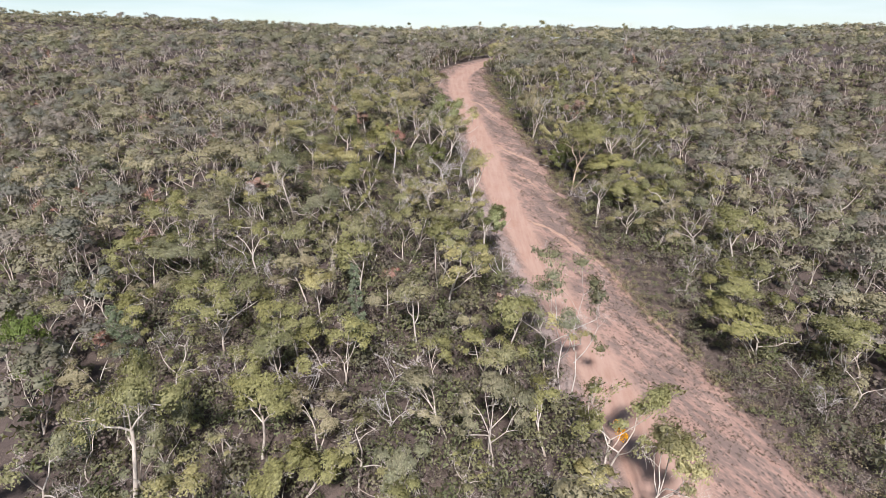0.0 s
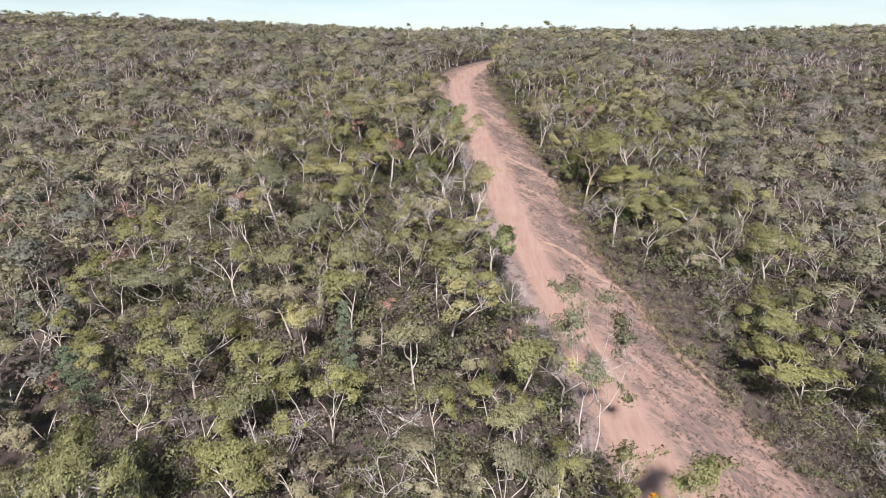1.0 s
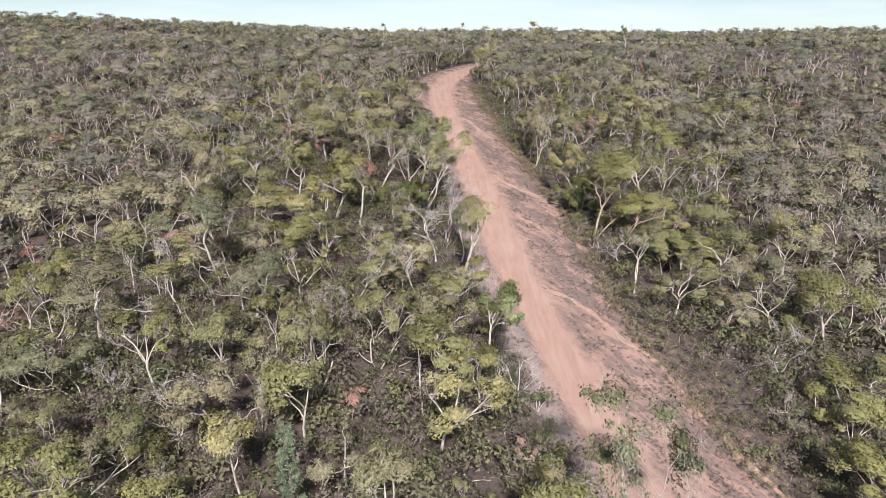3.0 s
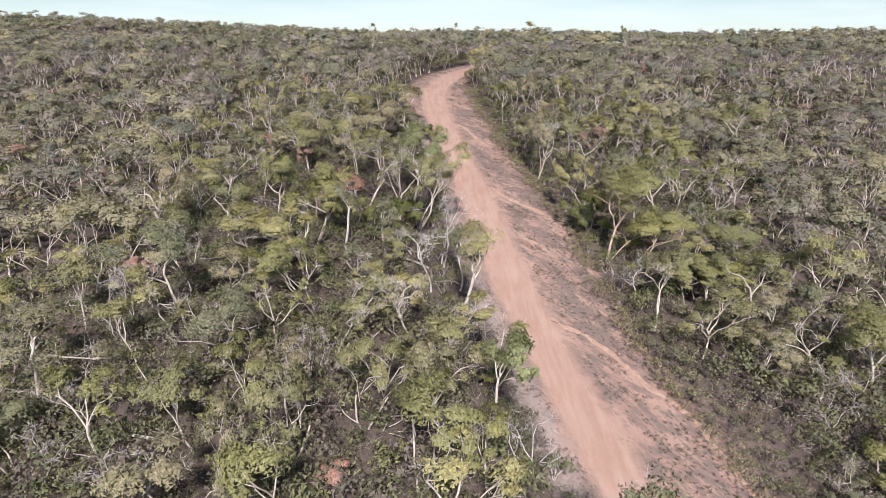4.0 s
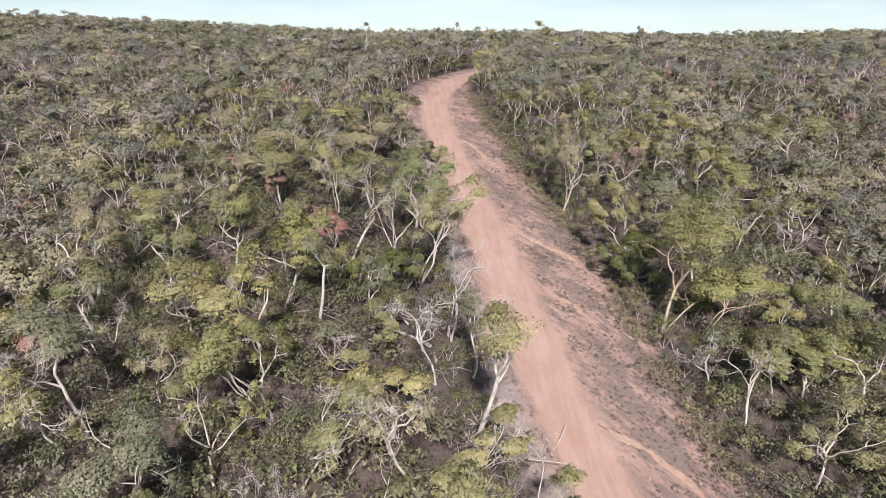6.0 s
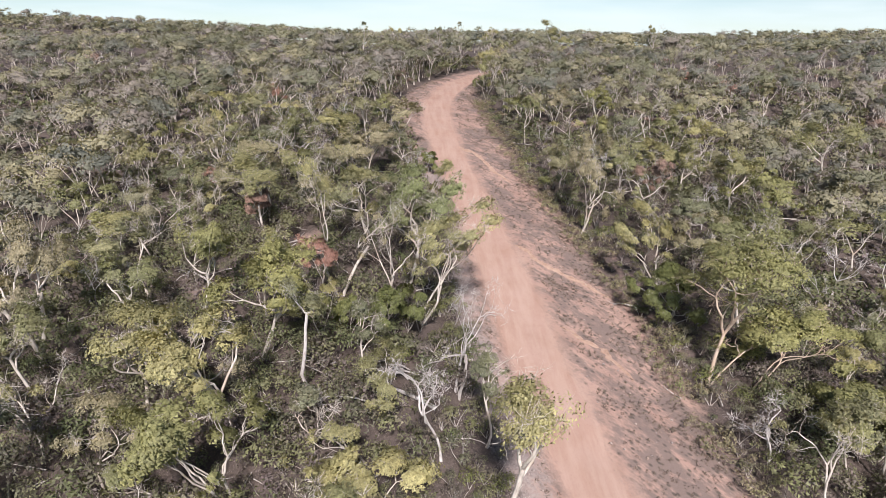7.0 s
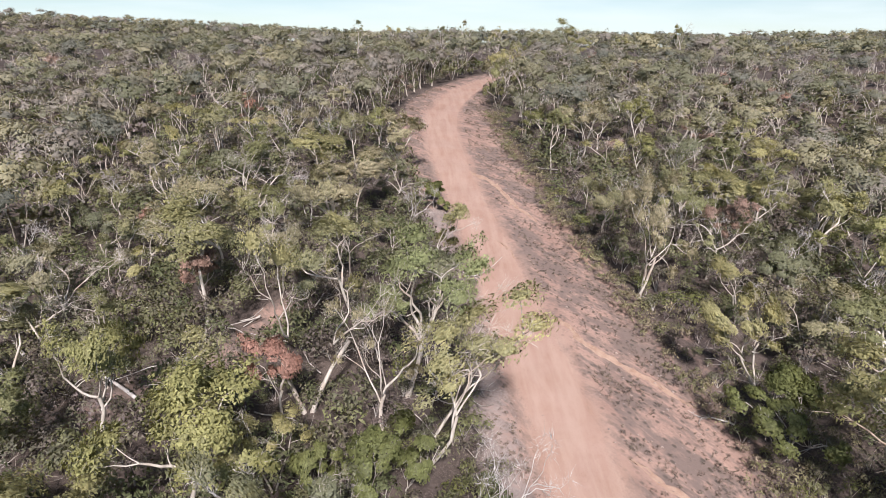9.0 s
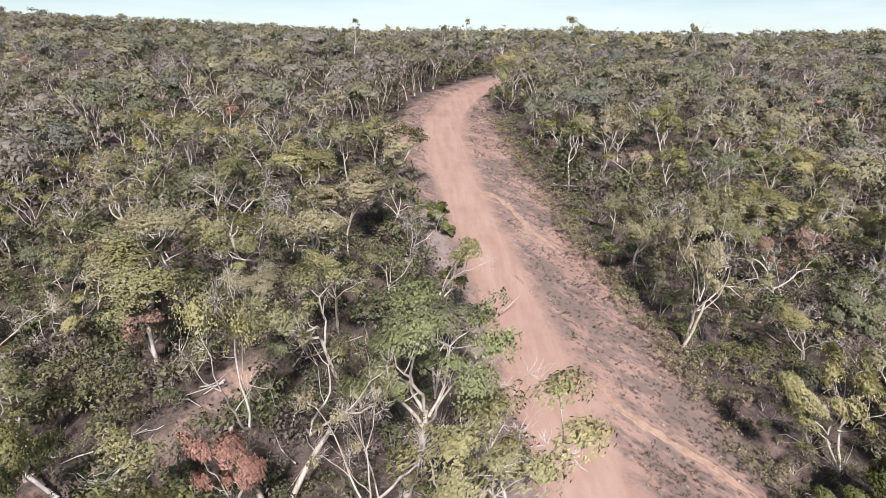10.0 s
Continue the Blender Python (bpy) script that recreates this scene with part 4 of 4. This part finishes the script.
gum("live", 10.9, 133.0, 5.6, 4.6, 0.0, 911, stems=2, fork=0.3, limbs=4)
gum("live", 12.4, 137.5, 5.8, 4.8, -0.1, 912, stems=2, fork=0.3, limbs=4)
gum("live", 14.6, 141.5, 6.0, 5.0, -0.1, 913, stems=3, fork=0.3, limbs=4)
gum("live", 16.5, 145.5, 6.0, 5.0, 0.0, 914, stems=2, fork=0.3, limbs=4)
gum("live", 25.8, 157.7, 35.6 - height(25.8, 157.7), 5.6, 0.0, 915, stems=1, fork=0.55, limbs=5, crown=0.42, bare=0.2, note="tall spreading gum standing above the ridge woods")
gum("half", -9.0, 165.0, 8.4, 3.6, 0.1, 916, stems=1, crown=0.30, fork=0.6, limbs=3, note="thin tall gum standing above the ridge woods")
gum("half", -1.8, 168.0, 7.6, 4.0, 0.0, 917, stems=1, crown=0.30, fork=0.5, limbs=3, note="thin tall gum standing above the ridge woods")
gum("half", 5.0, 170.0, 8.0, 4.0, 0.1, 918, stems=1, crown=0.30, fork=0.5, limbs=3, note="thin tall gum standing above the ridge woods")
gum("half", 10.2, 172.0, 9.0, 4.2, -0.1, 919, stems=1, crown=0.30, fork=0.55, limbs=4, note="thin tall gum standing above the ridge woods")
gum("half", 15.6, 171.0, 7.6, 4.5, 0.0, 920, stems=1, crown=0.30, fork=0.5, limbs=4, note="thin tall gum standing above the ridge woods")
gum("half", 47.0, 166.0, 8.6, 3.6, 0.0, 921, stems=1, crown=0.30, fork=0.55, limbs=4, note="thin tall gum standing above the ridge woods")
gum("half", 36.0, 164.0, 7.0, 3.4, 0.0, 922, stems=1, crown=0.30, fork=0.4, limbs=4, note="spreading gum standing above the ridge woods")

# ---- fallen limbs ----
fallen(-1.7, 38.0, 4.4, 140, 0.25, 950)
fallen(-14.6, 53.1, 4.1, -179, 0.37, 951)
fallen(-22.8, 65.2, 5.5, 102, 0.49, 952)
fallen(0.6, 68.4, 4.8, 146, 0.61, 953)
fallen(0.8, 72.6, 2.3, 171, 0.73, 954)
fallen(0.4, 70.4, 2.6, 144, 0.25, 955)
fallen(-28.2, 46.6, 5.5, 147, 0.37, 956)
fallen(-15.1, 31.8, 1.8, 53, 0.49, 957)
fallen(-20.1, 84.3, 4.0, 134, 0.61, 958)
fallen(-17.9, 68.4, 2.4, -13, 0.73, 959)
fallen(13.9, 78.1, 1.8, 154, 0.25, 960)
fallen(32.9, 64.9, 3.5, -163, 0.37, 961)
fallen(17.6, 76.7, 1.8, -166, 0.49, 962)
fallen(-0.7, 70.3, 2.9, 134, 0.61, 963)
fallen(-12.6, 79.6, 3.7, 150, 0.73, 964)
fallen(-25.2, 50.1, 3.5, -160, 0.25, 965)
fallen(-2.7, 68.9, 2.2, 178, 0.37, 966)

# the patch of orange leaves in the tree beside the track
orange_root = new("dying_branch")
orange_root.empty_display_size = 0.2
_r = np.random.default_rng(77)
_b, _f = Soup(), Soup()
_p, _d = path(_r, (0, 0, 0), (0.9, 0.2, 0.5), 1.5, 5, 0.15, 0.0)
tube(_b, _p, np.linspace(0.045, 0.015, 6), 5)
for _k in range(5):
    leaves(_f, _r, _p[-1] + np.array([0.12 * _k - 0.3, 0.05 * _k, 0.45 - 0.28 * _k]), 0.34, 0.9, 120, 0.16, 0.06)
part("branch", _b, M_BARK, orange_root, rounded=True)
part("foliage", _f, M_ORANGE, orange_root)
orange_root.matrix_basis = pose(10.0, 30.5, height(10.0, 30.5) + 2.1)
tagged(orange_root, "low bough with bright orange dying leaves", "branch")


taken += [(-8.8, 80.4, 4.4), (-10.9, 78.6, 2.8), (-7.0, 83.0, 2.8)]          # open ground before the small bare strip


rng = np.random.default_rng(11)


def seen_zone(x, y, extra=6.0):
    return -0.74 * y - extra < x < 0.84 * y + extra


def near_zone(x, y):
    return 24 < y < 112 and (-31 if 42 < y < 72 else -25) < x < 32 and seen_zone(x, y, 3)


spots_near, spots_mid, spots_far = [], [], []


class Sieve:
    """Keeps scattered spots apart, by squares of 10 m."""

    def __init__(self):
        self.cells = {}

    def ok(self, x, y, gap):
        i, j = int(x // 10), int(y // 10)
        for a in range(i - 1, i + 2):
            for b in range(j - 1, j + 2):
                for u, v, g in self.cells.get((a, b), ()):
                    if (x - u) ** 2 + (y - v) ** 2 < (0.5 * (gap + g)) ** 2:
                        return False
        return True

    def add(self, x, y, gap):
        self.cells.setdefault((int(x // 10), int(y // 10)), []).append((x, y, gap))


sieve = Sieve()
for _x, _y, _g in taken:
    sieve.add(_x, _y, _g)
for _ in range(40000):
    y = 18 + 137 * rng.random()
    x = -126 + 262 * rng.random()
    gap = 2.35 + 1.2 * rng.random()
    if not seen_zone(x, y) or in_clearing(x, y, 0.8) or not sieve.ok(x, y, gap):
        continue
    sieve.add(x, y, gap)
    (spots_near if near_zone(x, y) else spots_mid).append((x, y, rng.random()))
for _ in range(14000):
    y = 152 + 205 * rng.random()
    x = (-0.8 + 1.7 * rng.random()) * y
    gap = 3.9 + 1.2 * rng.random() + 2.4 * smooth(185, 260, y) - 1.6 * smooth(285, 315, y)
    if in_clearing(x, y, 0.5) or not sieve.ok(x, y, gap):
        continue
    sieve.add(x, y, gap)
    spots_far.append((x, y, rng.random()))

for _ in range(2500):          # the woods go on to both sides and behind
    y = -60 + 175 * rng.random()
    x = -85 + 180 * rng.random()
    gap = 5.2 + 1.6 * rng.random()
    if seen_zone(x, y, 0) and y > 20 or in_clearing(x, y, 1.0) or not sieve.ok(x, y, gap) or abs(x) < 6 and -9 < y < 14:
        continue
    sieve.add(x, y, gap)
    spots_far.append((x, y, rng.random()))

# ---- near trees, each a thing of its own ----
SHAPES = [
    dict(stems=1, fork=0.45, limbs=3, spread=0.70, bend=0.09), dict(stems=1, fork=0.36, limbs=4, spread=0.80, bend=0.12),
    dict(stems=2, fork=0.42, limbs=3, spread=0.65, bend=0.12), dict(stems=1, fork=0.52, limbs=3, spread=0.62, lean=(0.25, 0.1), bend=0.10),
    dict(stems=3, fork=0.36, limbs=3, spread=0.60, bend=0.12), dict(stems=1, fork=0.40, limbs=4, spread=0.85, lean=(-0.3, 0.1), bend=0.14),
    dict(stems=1, fork=0.55, limbs=3, spread=0.55, bend=0.08, bare=0.45), dict(stems=2, fork=0.50, limbs=3, spread=0.60, bend=0.10, bare=0.5),
    dict(stems=1, fork=0.34, limbs=4, spread=0.95, bend=0.15, bare=0.55), dict(stems=1, fork=0.44, limbs=3, spread=0.8, bend=0.13, bare=0.65),
]
LABELS = ["pale-barked gum tree with an open olive-green crown", "spreading gum tree with white limbs and olive leaves", "gum tree forked at its base with grey-green leaves",
          "leaning gum tree with pale trunk and olive crown", "many-stemmed mallee gum with olive-green leaves", "crooked leaning gum tree with wide olive crown",
          "slender upright gum tree with small olive crown", "twin-stemmed gum tree with grey-green crown", "low wide gum tree with partly bare grey limbs", "half-bare gum tree with thin grey-green leaves"]
pools = {}
for detail, key in ((FINE, "fine"), (NEAR, "near")):
    live = [tree_thing("gum_tree", LABELS[k], 100 + k, 6.4, None, leaf=M_LEAF, group="gum trees of the hillside", detail=detail, **s) for k, s in enumerate(SHAPES)]
    dead = [tree_thing("dead_tree", "bleached leafless dead gum tree", 130 + k, 5.0, None, bark=M_DEAD, category="dead tree", group="dead trees of the hillside", detail=detail,
                       stems=1 + k, fork=0.4, limbs=3, spread=0.7, bend=0.15, thick=0.015) for k in range(2)]
    dry = [tree_thing("dying_tree", "small gum tree with dried pink-brown leaves", 140 + k, 3.6, None, leaf=M_DRY, category="tree", group="dying trees of the hillside", detail=detail,
                      stems=1 + k, fork=0.4, limbs=3, spread=0.6, bare=0.3, crown=0.7) for k in range(2)]
    if key == "near":
        live += [tree_thing("gum_tree", "gum tree with pale limbs and a yellow-olive crown", 160 + k, 6.4, None, leaf=M_GOLD, group="gum trees of the hillside", detail=detail, **s) for k, s in enumerate(SHAPES[:6])]
    pools[key] = (live, dead, dry)
used = set()
for x, y, u in spots_near:
    live, dead, dry = pools["fine" if 60 < y < 98 and -22 < x < 28 else "near"]
    pool = dead if u < 0.165 else dry if u < 0.21 else live
    ob = pool[int(u * 9973) % len(pool)]
    s = (0.72 + 0.42 * ((u * 571) % 1.0)) * (0.92 if pool is not dry else 1.0)
    m = pose(x, y, height(x, y), 10 * ((u * 77) % 1.0) - 5, 10 * ((u * 39) % 1.0) - 5, 360 * ((u * 137) % 1.0)) @ Matrix.Diagonal((s, s, s, 1))
    if ob.name in used:
        copy_thing(ob, m)
    else:
        used.add(ob.name)
        ob.matrix_basis = m
for ob in [o for pool in pools.values() for kind in pool for o in kind]:
    if ob.name not in used:
        for o in [ob, *ob.children_recursive]:
            bpy.data.objects.remove(o)


# ---- further woods ----
def merge(soups):
    out = Soup()
    for s in soups:
        out.add(*s.arrays())
    return out.arrays()


def strew(name, label, category, prototypes, spots, material, size):
    """One joined mesh of many copies. prototypes: arrays; spots: (x, y, chance)."""
    out = Soup()
    for x, y, u in spots:
        v, q, t, c, n = prototypes[int(u * 7919) % len(prototypes)]
        a = 6.283 * ((u * 331) % 1.0)
        s = size(u) * (fringe_scale(x, y) if "growth" in name else 1.0)
        r = np.array([[math.cos(a), -math.sin(a), 0], [math.sin(a), math.cos(a), 0], [0, 0, 1]]) * s
        out.add(v @ r.T + np.array([x, y, height(x, y)]), q, t, c + (u * 53) % 1.0, n @ r.T / s)
    ob = new(name, out.mesh(name, material, "crown" in name or "growth" in name or "bushes" in name))
    return tagged(ob, label, category, kind="stuff")


def tree_arrays(n, detail, h, seed):
    wood, crown = [], []
    for k in range(n):
        s = dict(SHAPES[k % len(SHAPES)])
        if detail is COARSE:
            s["fork"], s["crown"], s["bare"] = 0.20, 0.78, 0.05
        if detail is MIDDLE:
            s["crown"], s["fork"], s["bare"] = 0.66, s["fork"] * 0.88, 0.7 * s.get("bare", 0.25)
        trunk, arms, fol = grow_tree(seed + k, h, detail, **s)
        wood.append(merge([trunk, *arms]))
        crown.append(merge([fol]))
    return wood, crown


def tree_size(u):
    return 0.70 + 0.40 * ((u * 571) % 1.0)


wood, crown = tree_arrays(10, MIDDLE, 6.0, 200)
dry = [s for s in spots_mid if s[2] < 0.05]
grey = [s for s in spots_mid if 0.05 < s[2] < 0.16]
live = [s for s in spots_mid if s[2] > 0.16]
strew("woodland_trunks", "pale trunks and bare limbs of the woodland", "woodland", wood, spots_mid, M_BARK, tree_size)
# woodland crowns, here and further off, carry the haze in their leaf colour
strew("woodland_crowns", "olive-green gum crowns of the woodland, distance haze in their colour", "woodland", crown, live, M_HAZED_LEAF, tree_size)
strew("dry_woodland_crowns", "pink-brown dried crowns among the woodland", "woodland", crown, dry, M_DRY, lambda u: 0.6)
wood, crown = tree_arrays(8, COARSE, 6.0, 300)
strew("far_woodland_trunks", "pale trunks of the far woodland on the ridge", "woodland", wood, spots_far, M_TWIG, tree_size)
strew("far_woodland_crowns", "green crowns of the far ridge woodland, greyed by painted haze", "woodland", crown, spots_far, M_HAZED_LEAF, tree_size)


# ---- undergrowth ----
def shrub_soup(seed, h, count, length, width):
    r = np.random.default_rng(seed)
    wood, fol = Soup(), Soup()
    n = 3 + int(r.random() * 3)
    for k in range(n):
        a = 6.283 * k / n + r.random()
        top = np.array([math.cos(a) * h * 0.42 * r.random(), math.sin(a) * h * 0.42 * r.random(), h * (0.5 + 0.3 * r.random())])
        tube(wood, np.array([[0, 0, -0.1], top * 0.5 + r.normal(size=3) * 0.05, top]), [0.03, 0.022, 0.012], 3)
        lobe(fol, r, top, h * (0.24 + 0.14 * r.random()), 0.95, count // n, length, width, 0.0, 0.12 * r.random(), 0.55)
    return wood, fol


shrub_spots, side_spots, low_spots = [], [], []
thin = Sieve()
for _n in range(84000):
    y = 20 + 152 * rng.random()
    x = -110 + 230 * rng.random()
    if y > 146 and abs(x - 4) > 36:
        continue
    if _n > 60000:
        x, y = -31 + 64 * rng.random(), 26 + 86 * rng.random()
    if not seen_zone(x, y, 3) or in_clearing(x, y, 0.1):
        continue
    near = near_zone(x, y)
    beside = 104 < y < 146 and -26 < x < 30 or y > 146
    if not near and not beside and rng.random() < 0.12:
        continue
    gap = 0.55 + 0.42 * rng.random() if near else 1.25 if beside else 1.5
    if not thin.ok(x, y, gap):
        continue
    thin.add(x, y, gap)
    (shrub_spots if near else side_spots if beside and y < 146 else low_spots).append((x, y, rng.random()))
by_track = sorted(shrub_spots, key=lambda s: abs(s[0] - 8) + 0.3 * abs(s[1] - 75))


def fringe_scale(x, y):
    """Bushes stay low on the open heath beside the strip."""
    er = way(y)[3]
    return 0.65 if er - 0.5 < x < er + heath_fringe(y) else 1.0


shrub_kinds = []
for k in range(8):
    root = new("shrub")
    root.empty_display_size = 0.2
    w, f = shrub_soup(400 + k, 1.5, 340, 0.13, 0.075)
    part("stem", w, M_TWIG, root)
    part("foliage", f, M_BUSH if k == 0 else M_SHRUB, root)
    shrub_kinds.append(tagged(root, "olive-green leafy bush among dry undergrowth" if k == 0 else "dense low dark-green bush of the undergrowth", "shrub", "bushes beside the track"))
started = set()
for x, y, u in by_track[:280]:
    ob = shrub_kinds[int(u * 7919) % 8]
    s = (0.5 + 0.75 * ((u * 571) % 1.0)) * fringe_scale(x, y)
    m = pose(x, y, height(x, y), 0, 0, 360 * ((u * 137) % 1.0)) @ Matrix.Diagonal((s, s, s * 0.9, 1))
    if ob.name in started:
        copy_thing(ob, m)
    else:
        started.add(ob.name)
        ob.matrix_basis = m


def shrub_size(u):
    return 0.5 + 1.0 * ((u * 571) % 1.0) ** 1.4


rest = by_track[280:]
close = [s for s in rest if 60 < s[1] < 94 and -21 < s[0] < 26]
small_shrubs = [merge([shrub_soup(410 + k, 1.6, 270, 0.13, 0.085)[1]]) for k in range(8)]
strew("close_undergrowth", "dense olive and brown bushes beneath the gums", "undergrowth", small_shrubs, close, M_SHRUB, shrub_size)
mid_shrubs = [merge([shrub_soup(420 + k, 1.6, 135, 0.18, 0.125)[1]]) for k in range(8)]
strew("undergrowth", "dense olive and brown undergrowth bushes between the trees", "undergrowth", mid_shrubs, [s for s in rest if not (60 < s[1] < 94 and -21 < s[0] < 26)], M_SHRUB, shrub_size)
strew("bend_undergrowth", "olive and brown bushes under the trees round the bend", "undergrowth", mid_shrubs, side_spots, M_SHRUB, shrub_size)
low_shrubs = [merge([shrub_soup(440 + k, 1.8, 64, 0.34, 0.26)[1]]) for k in range(8)]
strew("far_undergrowth", "olive and brown bushes under the further trees", "undergrowth", low_shrubs, low_spots, M_SHRUB, shrub_size)


ridge_spots = [((-0.78 + 1.68 * rng.random()) * 330, 322 + 26 * rng.random(), rng.random()) for _ in range(1900)]
ridge_spots += [(-262 + 1.4 * k, 337 + 7 * rng.random(), rng.random()) for k in range(170)]
strew("ridge_undergrowth", "dark olive scrub along the far ridge", "undergrowth", low_shrubs, ridge_spots, M_SHRUB, lambda u: 1.5 + 0.9 * ((u * 571) % 1.0))


def brush_arrays(seed):
    r = np.random.default_rng(seed)
    s = Soup()
    slivers(s, r, (0, 0, 0.1), 0.6, 0.5, 22, 0.7, 0.014)
    return s.arrays()


brush_spots = [(x + 0.4, y + 0.3, (u * 17) % 1.0) for x, y, u in shrub_spots if u < 0.2 and not in_clearing(x, y, -0.5)]
strew("dry_brushwood", "grey leafless twiggy brushwood between the bushes", "brushwood", [brush_arrays(460 + k) for k in range(6)], brush_spots, M_TWIG, lambda u: 0.6 + 0.9 * ((u * 571) % 1.0))


heath_spots = []
for _ in range(9000):
    y = 24 + 100 * rng.random()
    er = way(y)[3]
    x = er - 1.2 + (heath_fringe(y) + 2.0) * rng.random()
    if noise.noise(Vector((x * 0.5, y * 0.5, 6.0))) < -0.25 + 0.25 * smooth(er - 0.2, er - 1.2, x):
        continue
    if not thin.ok(x, y, 0.34):
        continue
    thin.add(x, y, 0.34)
    heath_spots.append((x, y, rng.random()))
heath_bushes = [merge([shrub_soup(480 + k, 0.75, 64, 0.12, 0.065)[1]]) for k in range(8)]
strew("heath_bushes", "low olive and brown heath bushes beside the cleared strip", "heath", heath_bushes, heath_spots, M_FRINGE, lambda u: 0.45 + 0.8 * ((u * 571) % 1.0))


# ---- heath tufts and stones of the cleared strip ----
def tuft_arrays(seed):
    r = np.random.default_rng(seed)
    s = Soup()
    leaves(s, r, (0, 0, 0.06), 0.13, 0.7, 10, 0.10, 0.040, droop=-0.5, shell=0.1)
    return s.arrays()


tuft_spots = []
for _ in range(52000):
    y = 24 + 120 * rng.random()
    ll, lr, el, er = way(y)
    x = el + (er - el + 0.6) * rng.random()
    if ll - 0.2 < x < lr + 0.5 or rut_distance(x, y) < 0.35:
        continue
    dense = 0.8 * noise.noise(Vector((0.9 * (0.83 * x + 0.56 * y), 0.3 * (0.83 * y - 0.56 * x), 4.0))) + 0.2 * smooth(lr, er, x)
    if dense < -0.15 + 0.8 * rng.random():
        continue
    tuft_spots.append((x, y, rng.random()))
strew("heath_tufts", "low dark dry heath tufts on the pink stony verge", "heath", [tuft_arrays(500 + k) for k in range(6)], tuft_spots, M_HEATH, lambda u: 0.40 + 0.8 * ((u * 571) % 1.0) ** 2)


def stone_arrays(seed):
    r = np.random.default_rng(seed)
    s = Soup()
    v = np.array([(1, 0, 0), (0.2, 1, 0), (-1, 0.1, 0), (-0.1, -1, 0), (0, 0, 0.7), (0, 0, -0.5)]) * (0.7 + 0.6 * r.random((6, 3)))
    s.add(v * np.array([0.10, 0.08, 0.07]), tris=[(0, 1, 4), (1, 2, 4), (2, 3, 4), (3, 0, 4), (1, 0, 5), (2, 1, 5), (3, 2, 5), (0, 3, 5)])
    return s.arrays()


stone_spots = []
for _ in range(5200):
    y = 24 + 112 * rng.random()
    ll, lr, el, er = way(y)
    x = el - 0.5 + (er - el + 1.5) * rng.random()
    if ll < x < lr and rng.random() < 0.985:
        continue
    if x > lr and rng.random() < 0.55:
        continue
    stone_spots.append((x, y, rng.random()))
strew("gravel_stones", "loose grey and pink stones along the track edge", "stones", [stone_arrays(520 + k) for k in range(6)], stone_spots, M_STONE, lambda u: 0.3 + 1.1 * ((u * 571) % 1.0) ** 3)
stick_spots = []
for x, y, u in shrub_spots:
    if u > 0.86 and fringe_scale(x, y) == 1.0:
        stick_spots.append((x + 0.5, y - 0.3, u))


def stick_arrays(seed):
    r = np.random.default_rng(seed)
    s = Soup()
    for _ in range(2):
        p, d = path(r, (r.normal() * 0.3, r.normal() * 0.3, 0.12 + 0.25 * r.random()), (1, r.normal(), 0.12 * r.normal()), 1.2 + r.random(), 4, 0.2, -0.02)
        tube(s, p, np.linspace(0.03, 0.01, len(p)), 4)
    return s.arrays()


strew("fallen_sticks", "bleached crooked sticks lying in the undergrowth", "sticks", [stick_arrays(540 + k) for k in range(8)], stick_spots, M_TWIG, lambda u: 0.5 + 1.0 * ((u * 571) % 1.0))
